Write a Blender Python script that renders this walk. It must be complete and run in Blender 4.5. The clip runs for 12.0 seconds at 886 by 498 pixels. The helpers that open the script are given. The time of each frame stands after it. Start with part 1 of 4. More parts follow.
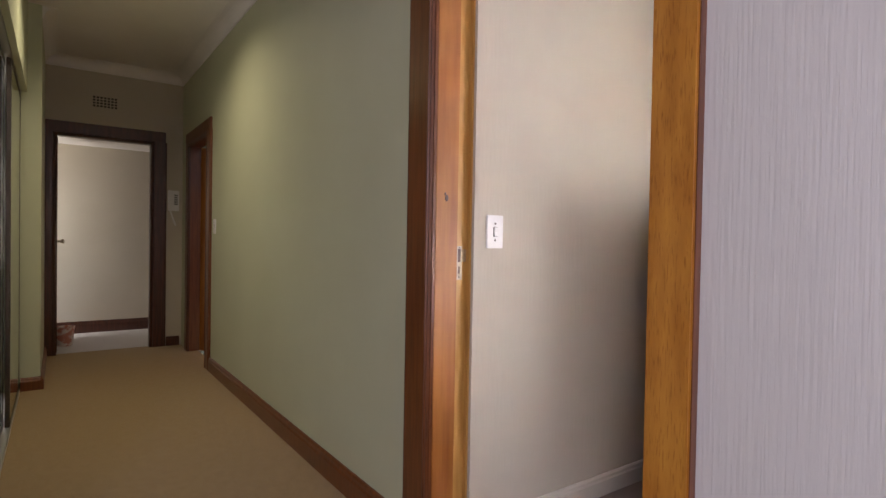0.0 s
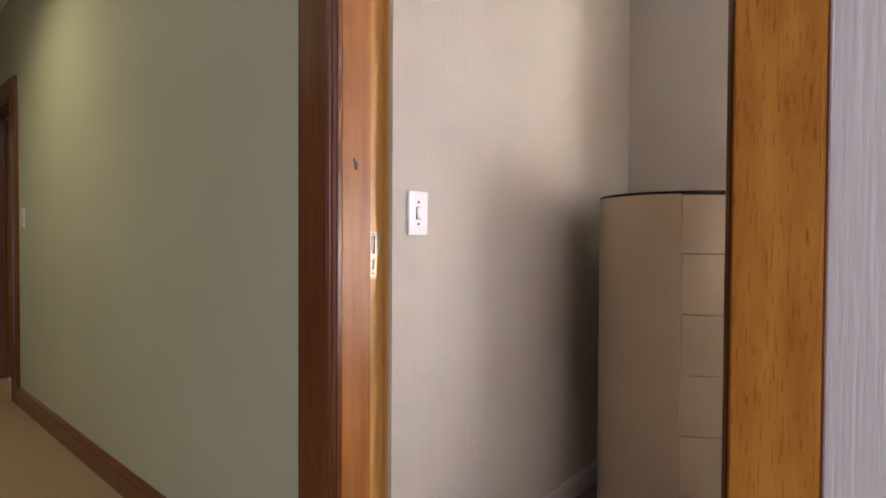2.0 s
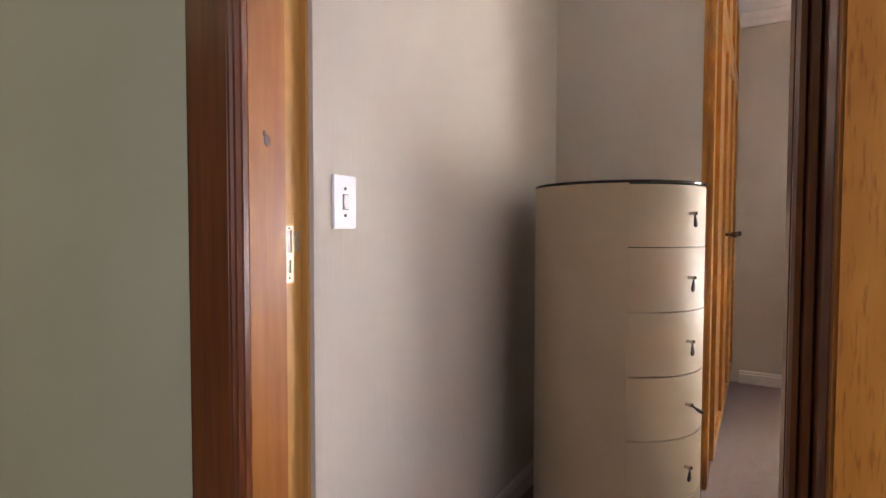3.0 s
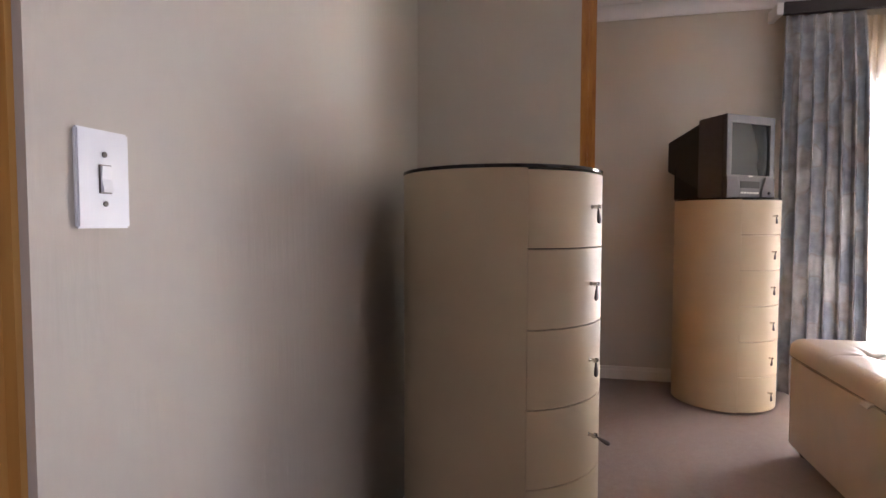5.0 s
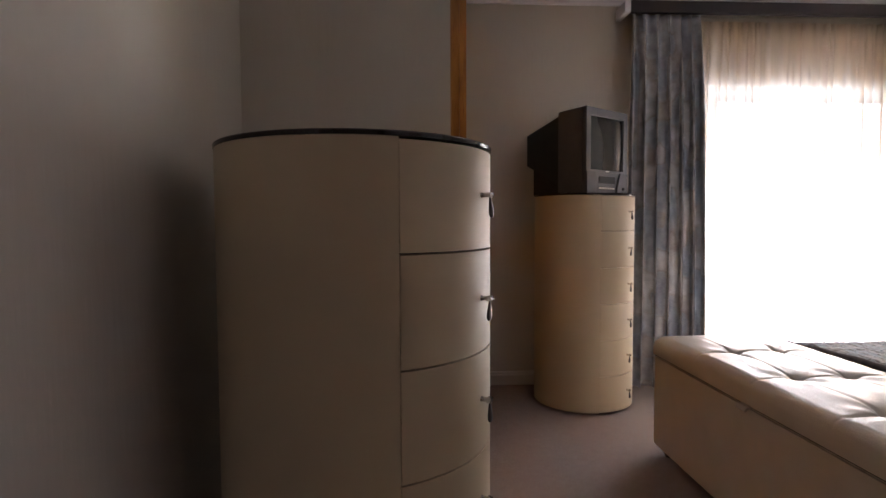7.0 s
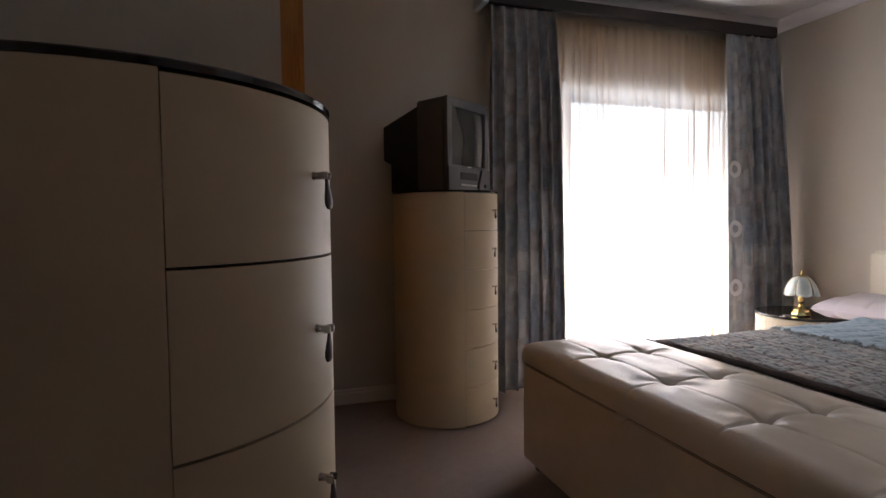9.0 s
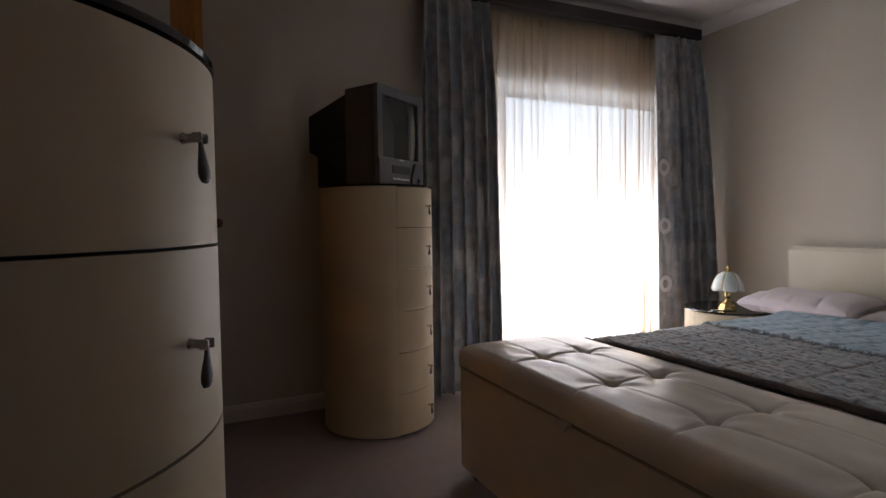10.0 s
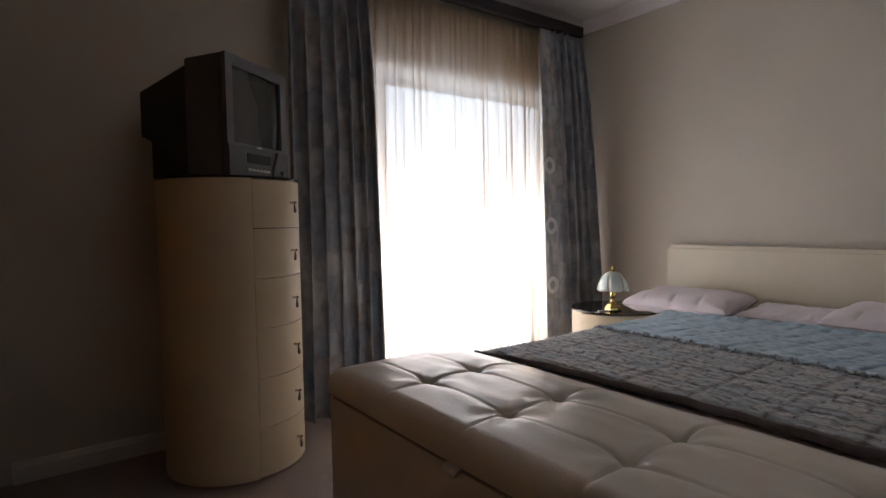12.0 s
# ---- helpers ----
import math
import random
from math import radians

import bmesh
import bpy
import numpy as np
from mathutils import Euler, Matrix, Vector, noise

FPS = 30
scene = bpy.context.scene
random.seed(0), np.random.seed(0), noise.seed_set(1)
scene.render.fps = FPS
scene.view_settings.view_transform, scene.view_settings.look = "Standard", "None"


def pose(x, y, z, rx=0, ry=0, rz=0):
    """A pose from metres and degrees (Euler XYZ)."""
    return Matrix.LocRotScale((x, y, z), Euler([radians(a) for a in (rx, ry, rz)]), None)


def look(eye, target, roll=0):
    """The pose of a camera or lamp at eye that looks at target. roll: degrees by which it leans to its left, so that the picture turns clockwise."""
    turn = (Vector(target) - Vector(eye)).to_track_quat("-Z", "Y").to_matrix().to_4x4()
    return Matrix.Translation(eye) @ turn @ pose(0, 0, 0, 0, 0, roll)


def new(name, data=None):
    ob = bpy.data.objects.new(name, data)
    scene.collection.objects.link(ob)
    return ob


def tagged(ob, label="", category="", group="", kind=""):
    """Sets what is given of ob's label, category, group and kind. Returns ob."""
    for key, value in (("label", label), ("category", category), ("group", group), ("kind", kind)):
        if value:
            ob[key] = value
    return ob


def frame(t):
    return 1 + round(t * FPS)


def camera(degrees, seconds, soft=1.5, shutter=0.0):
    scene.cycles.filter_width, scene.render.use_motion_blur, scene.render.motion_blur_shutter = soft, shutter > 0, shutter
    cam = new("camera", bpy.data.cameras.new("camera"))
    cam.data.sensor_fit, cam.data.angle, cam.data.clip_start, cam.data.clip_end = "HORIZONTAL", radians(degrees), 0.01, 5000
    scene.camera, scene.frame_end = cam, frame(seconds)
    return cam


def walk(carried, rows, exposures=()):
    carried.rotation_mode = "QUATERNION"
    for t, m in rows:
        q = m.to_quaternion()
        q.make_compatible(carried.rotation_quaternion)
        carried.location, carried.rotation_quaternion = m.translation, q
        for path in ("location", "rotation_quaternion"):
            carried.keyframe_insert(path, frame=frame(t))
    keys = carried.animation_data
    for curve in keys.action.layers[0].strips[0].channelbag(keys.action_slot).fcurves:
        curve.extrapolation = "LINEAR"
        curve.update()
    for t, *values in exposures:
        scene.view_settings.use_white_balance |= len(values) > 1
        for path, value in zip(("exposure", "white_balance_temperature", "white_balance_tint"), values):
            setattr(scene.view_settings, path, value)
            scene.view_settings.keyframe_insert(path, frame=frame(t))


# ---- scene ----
cam = camera(78.6, 12.0)
PATH = [
    (0, (1.465, -0.991, 1.056), (-0.164, 0.169, 1.024), 1.0),
    (0.5, (1.376, -0.948, 1.045), (-0.189, 0.297, 1.007), 0.7),
    (1, (1.253, -0.901, 1.038), (-0.249, 0.418, 1.000), 0.5),
    (1.5, (1.136, -0.843, 1.031), (-0.280, 0.568, 0.989), 0.3),
    (2, (1.024, -0.791, 1.021), (-0.288, 0.718, 0.983), 0.3),
    (2.5, (0.907, -0.732, 1.026), (-0.260, 0.891, 0.969), 0.2),
    (4.5, (0.609, -0.369, 1.042), (0.032, 1.543, 0.946), 0.1),
    (5, (0.560, -0.283, 1.038), (0.117, 1.665, 0.942), 0.1),
    (5.5, (0.516, -0.196, 1.041), (0.219, 1.780, 0.941), 0.1),
    (6, (0.501, -0.115, 1.031), (0.345, 1.877, 0.932), -0.0),
    (6.5, (0.498, 0.003, 1.022), (0.483, 2.001, 0.922), -0.1),
    (7, (0.495, 0.115, 1.030), (0.604, 2.109, 0.929), -0.2),
    (9, (0.566, 0.423, 1.019), (1.180, 2.324, 0.922), -0.6),
    (9.5, (0.597, 0.495, 1.010), (1.325, 2.355, 0.911), -0.6),
    (10, (0.628, 0.560, 0.998), (1.465, 2.373, 0.901), -0.7),
    (10.5, (0.663, 0.629, 0.999), (1.611, 2.388, 0.900), -0.7),
    (11, (0.721, 0.702, 1.004), (1.763, 2.407, 0.904), -0.8),
    (11.5, (0.779, 0.771, 0.997), (1.909, 2.418, 0.902), -0.9),
    (12, (0.829, 0.817, 0.988), (2.018, 2.422, 0.891), -0.9),
]
walk(cam, [(t, look(e, g, r)) for t, e, g, r in PATH],
     [(0, 1.2, 6600, 11), (2.5, 1.25, 6550, 12), (4.5, 0.97, 6200, 14), (5.5, 0.64, 6150, 14), (6.5, 0.1, 6250, 14), (7, -0.22, 6350, 14),
      (9, -1.08, 6250, 12), (9.5, -1.28, 6200, 11), (10, -1.58, 6150, 10), (10.5, -2.12, 6100, 10), (11.2, -1.93, 6100, 10), (12, -1.55, 6250, 10)])

# ---- light ----
world = bpy.data.worlds.new("sky")
scene.world = world
world.use_nodes = True
_n = world.node_tree.nodes
_sky = _n.new("ShaderNodeTexSky")
_sky.sky_type, _sky.sun_disc = "NISHITA", False
_sky.sun_elevation, _sky.sun_rotation = radians(50), radians(90)
world.node_tree.links.new(_sky.outputs[0], _n["Background"].inputs[0])
_n["Background"].inputs[1].default_value = 0.1


def area(name, m, sx, sy, power, colour):
    d = bpy.data.lights.new(name, "AREA")
    d.shape, d.size, d.size_y, d.energy, d.color = "RECTANGLE", sx, sy, power, colour
    o = new(name, d)
    o.matrix_world = m
    return o


sun = bpy.data.lights.new("sun", "SUN")
sun.energy, sun.angle, sun.color = 2.5, radians(0.5), (1, 0.95, 0.88)
new("sun", sun).matrix_world = look((24, 0, 20), (0, 0, 0))

# skylight in the bedroom's glass door, the lobby window and the far room's window
area("skylight_bedroom_low", look((2.90, 3.66, 0.40), (2.90, 0, 0.40)), 1.86, 0.70, 222, (0.90, 0.93, 1.0))
area("skylight_bedroom_mid", look((2.90, 3.66, 0.935), (2.90, 0, 0.935)), 1.86, 0.36, 75, (0.91, 0.93, 1.0))
area("skylight_bedroom_high", look((2.90, 3.68, 1.49), (2.90, 0, 1.49)), 1.86, 0.74, 31, (0.76, 0.87, 1.0))
area("skylight_lobby", look((3.4, -2.52, 1.5), (3.4, 0, 1.45)), 1.9, 1.4, 36, (0.82, 0.80, 1.0))
area("skylight_far_room", look((-5.15, -1.9, 1.3), (-5.15, 0, 0.6)), 0.8, 1.2, 9.5, (1.0, 0.92, 0.82))
# recessed downlight over the corridor
spot = bpy.data.lights.new("downlight_bulb", "SPOT")
spot.energy, spot.color, spot.spot_size, spot.spot_blend, spot.shadow_soft_size = 24, (1.0, 0.86, 0.60), radians(150), 1.0, 0.05
new("downlight_bulb", spot).matrix_world = look((-2.2, -0.68, 2.61), (-2.2, -0.68, 0))

# ---- materials ----
def mat(name, col, col2=None, rough=0.6, metal=0.0, scale=6.0, stretch=(1, 1, 1), bump=0.0, bscale=60.0, bstretch=(1, 1, 1),
        detail=4.0, lo=0.35, hi=0.65, coat=0.0, sheen=0.0, island=0.0):
    m = bpy.data.materials.new(name)
    m.use_nodes = True
    nt = m.node_tree
    n, l = nt.nodes, nt.links
    b = n["Principled BSDF"]
    b.inputs["Roughness"].default_value = rough
    b.inputs["Metallic"].default_value = metal
    b.inputs["Coat Weight"].default_value = coat
    b.inputs["Coat Roughness"].default_value = 0.15
    b.inputs["Sheen Weight"].default_value = sheen
    tc = n.new("ShaderNodeTexCoord")
    mp = n.new("ShaderNodeMapping")
    mp.inputs["Scale"].default_value = stretch
    l.new(tc.outputs["Object"], mp.inputs[0])
    no = n.new("ShaderNodeTexNoise")
    no.inputs["Scale"].default_value, no.inputs["Detail"].default_value = scale, detail
    l.new(mp.outputs[0], no.inputs["Vector"])
    ra = n.new("ShaderNodeValToRGB")
    ra.color_ramp.elements[0].position, ra.color_ramp.elements[1].position = lo, hi
    ra.color_ramp.elements[0].color = (*col, 1)
    ra.color_ramp.elements[1].color = (*(col2 or [c * 0.93 for c in col]), 1)
    l.new(no.outputs["Fac"], ra.inputs[0])
    l.new(ra.outputs[0], b.inputs["Base Color"])
    if bump:
        mp2 = n.new("ShaderNodeMapping")
        mp2.inputs["Scale"].default_value = bstretch
        l.new(tc.outputs["Object"], mp2.inputs[0])
        n2 = n.new("ShaderNodeTexNoise")
        n2.inputs["Scale"].default_value, n2.inputs["Detail"].default_value = bscale, 3.0
        l.new(mp2.outputs[0], n2.inputs["Vector"])
        bu = n.new("ShaderNodeBump")
        bu.inputs["Strength"].default_value, bu.inputs["Distance"].default_value = bump, 0.004
        l.new(n2.outputs["Fac"], bu.inputs["Height"])
        l.new(bu.outputs[0], b.inputs["Normal"])
    return m


M = {}
M["wall"] = mat("wall_paint", (0.54, 0.49, 0.415), (0.515, 0.465, 0.392), 0.7, scale=2.5, bump=0.25, bscale=60, bstretch=(1, 1, 0.15))
# greener tone than the brushed wall on the door's other side
M["wall_green"] = mat("wall_green_tone", (0.525, 0.545, 0.395), (0.495, 0.51, 0.365), 0.6, scale=1.5, bump=0.15, bscale=50, bstretch=(1, 1, 0.12))
M["wall_brushed"] = mat("wall_paint_brushed", (0.60, 0.58, 0.56), (0.58, 0.56, 0.54), 0.5, scale=9, stretch=(1, 1, 0.2), bump=0.35, bscale=170, bstretch=(1, 1, 0.035), detail=4)
M["ceiling"] = mat("ceiling_paint", (0.84, 0.815, 0.81), None, 0.8, scale=2, bump=0.1)
M["white_trim"] = mat("cream_gloss_paint", (0.68, 0.64, 0.58), None, 0.35, scale=8)
M["carpet_tan"] = mat("tan_carpet", (0.365, 0.245, 0.113), (0.30, 0.20, 0.09), 0.95, scale=28, bump=0.9, bscale=330, sheen=0.2, detail=9, lo=0.25, hi=0.75)
M["carpet"] = mat("mauve_brown_carpet", (0.265, 0.19, 0.165), (0.21, 0.152, 0.13), 0.95, scale=28, bump=0.9, bscale=330, sheen=0.2, detail=9, lo=0.25, hi=0.75)
M["carpet_far"] = mat("pale_carpet", (0.55, 0.52, 0.53), None, 0.95, scale=90, bump=0.5, bscale=300)
M["wood_red"] = mat("red_brown_varnished_wood", (0.185, 0.052, 0.014), (0.10, 0.027, 0.008), 0.36, scale=14, stretch=(5, 5, 0.3), bump=0.12, bscale=40, bstretch=(4, 4, 0.15), coat=0.4, lo=0.3, hi=0.7)
M["wood_mid"] = mat("warm_varnished_pine", (0.40, 0.15, 0.026), (0.25, 0.08, 0.014), 0.45, scale=8, stretch=(3, 3, 0.3), bump=0.08, bscale=40, bstretch=(4, 4, 0.15), coat=0.06, lo=0.3, hi=0.7)
M["wood_dark"] = mat("dark_varnished_wood", (0.085, 0.026, 0.014), (0.045, 0.015, 0.009), 0.3, scale=14, stretch=(5, 5, 0.3), coat=0.3)
M["wood_gold"] = mat("golden_varnished_pine", (0.52, 0.24, 0.038), (0.39, 0.155, 0.022), 0.28, scale=9, stretch=(4, 4, 1.0), bump=0.06, bscale=40, bstretch=(4, 4, 0.3), coat=0.2, lo=0.3, hi=0.7, detail=6)


def fleck(m, scale, stretch, lo, hi, tint):
    """Short dark pores and resin streaks along the grain."""
    n, l = m.node_tree.nodes, m.node_tree.links
    b = n["Principled BSDF"]
    base = b.inputs["Base Color"].links[0].from_socket
    tc, mp, no, ra, mu = n.new("ShaderNodeTexCoord"), n.new("ShaderNodeMapping"), n.new("ShaderNodeTexNoise"), n.new("ShaderNodeValToRGB"), n.new("ShaderNodeMix")
    mp.inputs["Scale"].default_value = stretch
    no.inputs["Scale"].default_value, no.inputs["Detail"].default_value = scale, 3.0
    l.new(tc.outputs["Object"], mp.inputs[0])
    l.new(mp.outputs[0], no.inputs["Vector"])
    ra.color_ramp.elements[0].position, ra.color_ramp.elements[1].position = lo, hi
    ra.color_ramp.elements[0].color, ra.color_ramp.elements[1].color = (1, 1, 1, 1), (*tint, 1)
    l.new(no.outputs["Fac"], ra.inputs[0])
    mu.data_type, mu.blend_type = "RGBA", "MULTIPLY"
    mu.inputs[0].default_value = 1.0
    l.new(base, mu.inputs[6])
    l.new(ra.outputs[0], mu.inputs[7])
    l.new(mu.outputs[2], b.inputs["Base Color"])


fleck(M["wood_gold"], 40, (9, 9, 0.9), 0.55, 0.76, (0.58, 0.44, 0.32))
fleck(M["wood_gold"], 6, (3.0, 3.0, 0.5), 0.45, 0.75, (0.74, 0.60, 0.46))
M["wood_mauve"] = mat("mauve_brown_wood_edge", (0.24, 0.145, 0.12), (0.19, 0.11, 0.09), 0.5, scale=20, stretch=(3, 3, 0.4), bump=0.1, bscale=60)
M["wood_mahogany"] = mat("dark_mahogany_stain", (0.17, 0.052, 0.022), (0.10, 0.030, 0.014), 0.34, scale=14, stretch=(5, 5, 0.3), bump=0.08, bscale=40, bstretch=(4, 4, 0.15), coat=0.3)
M["wood_pale"] = mat("pale_yellow_pine", (0.51, 0.28, 0.075), (0.44, 0.22, 0.052), 0.5, scale=14, stretch=(4, 4, 0.25))
M["pelmet"] = mat("near_black_stained_wood", (0.022, 0.010, 0.010), (0.016, 0.008, 0.008), 0.65, scale=14, stretch=(0.3, 5, 5))
M["cream"] = mat("cream_leatherette", (0.53, 0.435, 0.30), (0.50, 0.41, 0.28), 0.55, scale=5, bump=0.03, bscale=400)
M["leather"] = mat("cream_leather", (0.65, 0.59, 0.505), (0.61, 0.55, 0.465), 0.29, scale=7, bump=0.15, bscale=180)
M["dark_glass"] = mat("dark_brown_glass", (0.018, 0.012, 0.010), None, 0.08)
M["chrome"] = mat("dull_chrome", (0.55, 0.53, 0.5), None, 0.22, 1.0)
# also colours plinths, feet and the painted shade of the ottoman's lid seam
M["pull"] = mat("dark_pull_and_seam_shade", (0.055, 0.038, 0.036), None, 0.4)
M["brass"] = mat("polished_brass", (0.62, 0.44, 0.17), (0.5, 0.36, 0.16), 0.25, 1.0)
M["brass_dull"] = mat("worn_brass", (0.50, 0.40, 0.29), (0.36, 0.28, 0.2), 0.45, 0.8, scale=60)
M["plastic_white"] = mat("white_plastic", (0.80, 0.79, 0.80), None, 0.35)
M["tv_plastic"] = mat("dark_grey_plastic", (0.082, 0.08, 0.087), (0.074, 0.072, 0.078), 0.5, scale=30)
M["tv_black"] = mat("black_plastic", (0.012, 0.012, 0.013), None, 0.5)
M["tv_screen"] = mat("grey_screen_glass", (0.035, 0.04, 0.042), None, 0.06, coat=0.5)
M["alu"] = mat("bronze_aluminium", (0.12, 0.10, 0.085), None, 0.35, 0.8)
M["alu_pale"] = mat("pale_aluminium", (0.62, 0.61, 0.58), None, 0.35, 0.7)
M["mirror"] = mat("mirror_glass", (0.85, 0.88, 0.86), None, 0.02, 1.0)
M["pillow"] = mat("pale_pink_cotton", (0.70, 0.62, 0.64), (0.67, 0.59, 0.61), 0.85, scale=5, bump=0.2, bscale=120, sheen=0.2)
M["shade"] = mat("frosted_glass_shade", (0.72, 0.74, 0.72), (0.50, 0.60, 0.60), 0.3, scale=16)
M["concrete"] = mat("pale_paving", (0.45, 0.44, 0.42), None, 0.9, scale=3)


# ---- builders ----
def box(bm, x0, y0, z0, x1, y1, z1, bevel=0.0):
    vs = [bm.verts.new((x, y, z)) for x in (x0, x1) for y in (y0, y1) for z in (z0, z1)]
    fs = [bm.faces.new([vs[i] for i in q]) for q in ((0, 1, 3, 2), (4, 6, 7, 5), (0, 4, 5, 1), (2, 3, 7, 6), (0, 2, 6, 4), (1, 5, 7, 3))]
    if bevel:
        es = list({e for f in fs for e in f.edges})
        bmesh.ops.bevel(bm, geom=es, offset=bevel, segments=2, affect="EDGES")


def lathe(bm, prof, n=32, cx=0.0, cy=0.0):
    """Turn (radius, z) pairs round the upright axis."""
    rings = []
    for r, z in prof:
        rings.append([bm.verts.new((cx + max(r, 1e-4) * math.cos(2 * math.pi * i / n), cy + max(r, 1e-4) * math.sin(2 * math.pi * i / n), z)) for i in range(n)])
    for a, b in zip(rings, rings[1:]):
        for i in range(n):
            bm.faces.new((a[i], a[(i + 1) % n], b[(i + 1) % n], b[i]))
    bm.faces.new(rings[0][::-1])
    bm.faces.new(rings[-1])


def arc_slab(bm, r0, r1, a0, a1, z0, z1, n=20, cx=0.0, cy=0.0):
    """A curved slab between two radii, angles in degrees."""
    cols = []
    for i in range(n + 1):
        a = radians(a0 + (a1 - a0) * i / n)
        c, s = math.cos(a), math.sin(a)
        cols.append([bm.verts.new((cx + r * c, cy + r * s, z)) for r, z in ((r0, z0), (r1, z0), (r1, z1), (r0, z1))])
    for a, b in zip(cols, cols[1:]):
        for k in range(4):
            bm.faces.new((a[k], b[k], b[(k + 1) % 4], a[(k + 1) % 4]))
    bm.faces.new(cols[0][::-1])
    bm.faces.new(cols[-1])


def extrude_profile(bm, pts, axis, a, b):
    """Sweep a closed 2D profile along an axis ('x': pts are (y,z); 'y': (x,z); 'z': (x,y))."""
    def p3(p, t):
        return {"x": (t, p[0], p[1]), "y": (p[0], t, p[1]), "z": (p[0], p[1], t)}[axis]
    A = [bm.verts.new(p3(p, a)) for p in pts]
    B = [bm.verts.new(p3(p, b)) for p in pts]
    k = len(pts)
    for i in range(k):
        bm.faces.new((A[i], A[(i + 1) % k], B[(i + 1) % k], B[i]))
    bm.faces.new(A[::-1])
    bm.faces.new(B)


def grid_surface(bm, f, nu, nv):
    vs = [[bm.verts.new(f(i / nu, j / nv)) for j in range(nv + 1)] for i in range(nu + 1)]
    for i in range(nu):
        for j in range(nv):
            bm.faces.new((vs[i][j], vs[i + 1][j], vs[i + 1][j + 1], vs[i][j + 1]))
    return vs


def part(name, bm, material, parent=None, label="", smooth=False, m=None):
    bmesh.ops.recalc_face_normals(bm, faces=bm.faces)
    me = bpy.data.meshes.new(name)
    bm.to_mesh(me)
    bm.free()
    me.materials.append(material)
    if smooth:
        for p in me.polygons:
            p.use_smooth = True
        try:
            me.set_sharp_from_angle(angle=radians(35))
        except Exception:
            pass
    o = new(name, me)
    if parent:
        o.parent = parent
    if m is not None:
        o.matrix_basis = m
    if label:
        o["label"] = label
    return o


def boxes(*bs, bevel=0.0):
    bm = bmesh.new()
    for b in bs:
        box(bm, *b, bevel=bevel)
    return bm


def thing(name, label, category, at=(0, 0, 0), rz=0, group=""):
    o = new(name)
    o.matrix_basis = pose(*at, 0, 0, rz)
    return tagged(o, label, category, group)


def structure(name, bm, material, label, category="", parent=None, smooth=False):
    return tagged(part(name, bm, material, parent, smooth=smooth), label, category, kind="structure")

# ---- structure ----
CZ, BZ = 2.63, 2.43            # ceilings of corridor and bedroom
FZ = -0.03                     # corridor carpet lies a little lower than the bedroom's
WY, WX = 3.47, 4.11            # window wall and headboard wall of the bedroom

structure("floor_corridor", boxes((-4.5, -2.75, -0.13, 4.55, 0.10, FZ)), M["carpet_tan"], "worn tan carpet along the corridor", "floor")
structure("floor_bedroom", boxes((-0.12, 0.10, -0.1, 4.5, 3.67, 0.0)), M["carpet"], "mauve-brown carpet in the bedroom", "floor")
structure("floor_far_room", boxes((-6.6, -2.1, -0.13, -4.5, 1.0, FZ + 0.001)), M["carpet_far"], "pale grey carpet in the room beyond", "floor")

structure("ceiling_corridor", boxes((-4.5, -2.75, CZ, 4.55, 0.02, CZ + 0.1)), M["ceiling"], "white painted corridor ceiling", "ceiling")
structure("ceiling_bedroom", boxes((-0.12, 0.15, BZ, 4.5, 3.80, BZ + 0.1)), M["ceiling"], "white painted bedroom ceiling", "ceiling")
structure("ceiling_far_room", boxes((-6.6, -2.1, 2.02, -4.6, 1.0, 2.12)), M["ceiling"], "white ceiling of the room beyond", "ceiling")

# wall between corridor and bedroom, with two door openings
structure("wall_corridor_green", boxes((-3.29, 0.02, FZ, -0.03, 0.168, 2.9), (-4.6, 0.02, FZ, -4.075, 0.168, 2.9), (-4.075, 0.02, 1.92, -3.29, 0.168, 2.9)),
          M["wall_green"], "pale sage green corridor wall", "wall")
structure("wall_corridor_brushed", boxes((0.866, -0.072, FZ, 4.5, 0.168, 2.9), (-0.03, 0.02, 2.06, 0.866, 0.168, 2.9)),
          M["wall_brushed"], "off-white wall with vertical brushed paint texture", "wall")
structure("wall_corridor_end", boxes((-4.58, -1.3, FZ, -4.45, -1.03, 2.9), (-4.58, -0.24, FZ, -4.45, 0.02, 2.9), (-4.58, -1.03, 1.96, -4.45, -0.24, 2.9)),
          M["wall"], "beige painted wall at the corridor's end", "wall")
structure("wall_corridor_nib", boxes((-4.45, -1.3, FZ, -3.22, -1.085, 2.9)), M["wall_green"], "pale green wall nib beside the mirrored doors", "wall")
structure("wall_cupboard_head", boxes((-3.22, -1.3, 2.02, -0.5, -1.165, 2.9)), M["wall_green"], "painted wall above the mirrored doors", "wall")
structure("wall_cupboard_back", boxes((-3.22, -1.9, FZ, -0.5, -1.8, 2.9)), M["wall"], "wall behind the sliding cupboard", "wall")
structure("wall_cupboard_side", boxes((-0.5, -2.75, FZ, -0.4, -1.17, 2.9)), M["wall"], "painted end wall of the cupboard", "wall")
structure("wall_lobby_window", boxes((-0.5, -2.75, FZ, 2.4, -2.6, 2.9), (4.4, -2.75, FZ, 4.5, -2.6, 2.9), (2.4, -2.75, FZ, 4.4, -2.6, 0.75), (2.4, -2.75, 2.25, 4.4, -2.6, 2.9)),
          M["wall"], "painted lobby wall with a window", "wall")
structure("wall_lobby_side", boxes((4.5, -2.75, FZ, 4.62, 3.8, 2.9)), M["wall"], "painted side wall of the lobby", "wall")
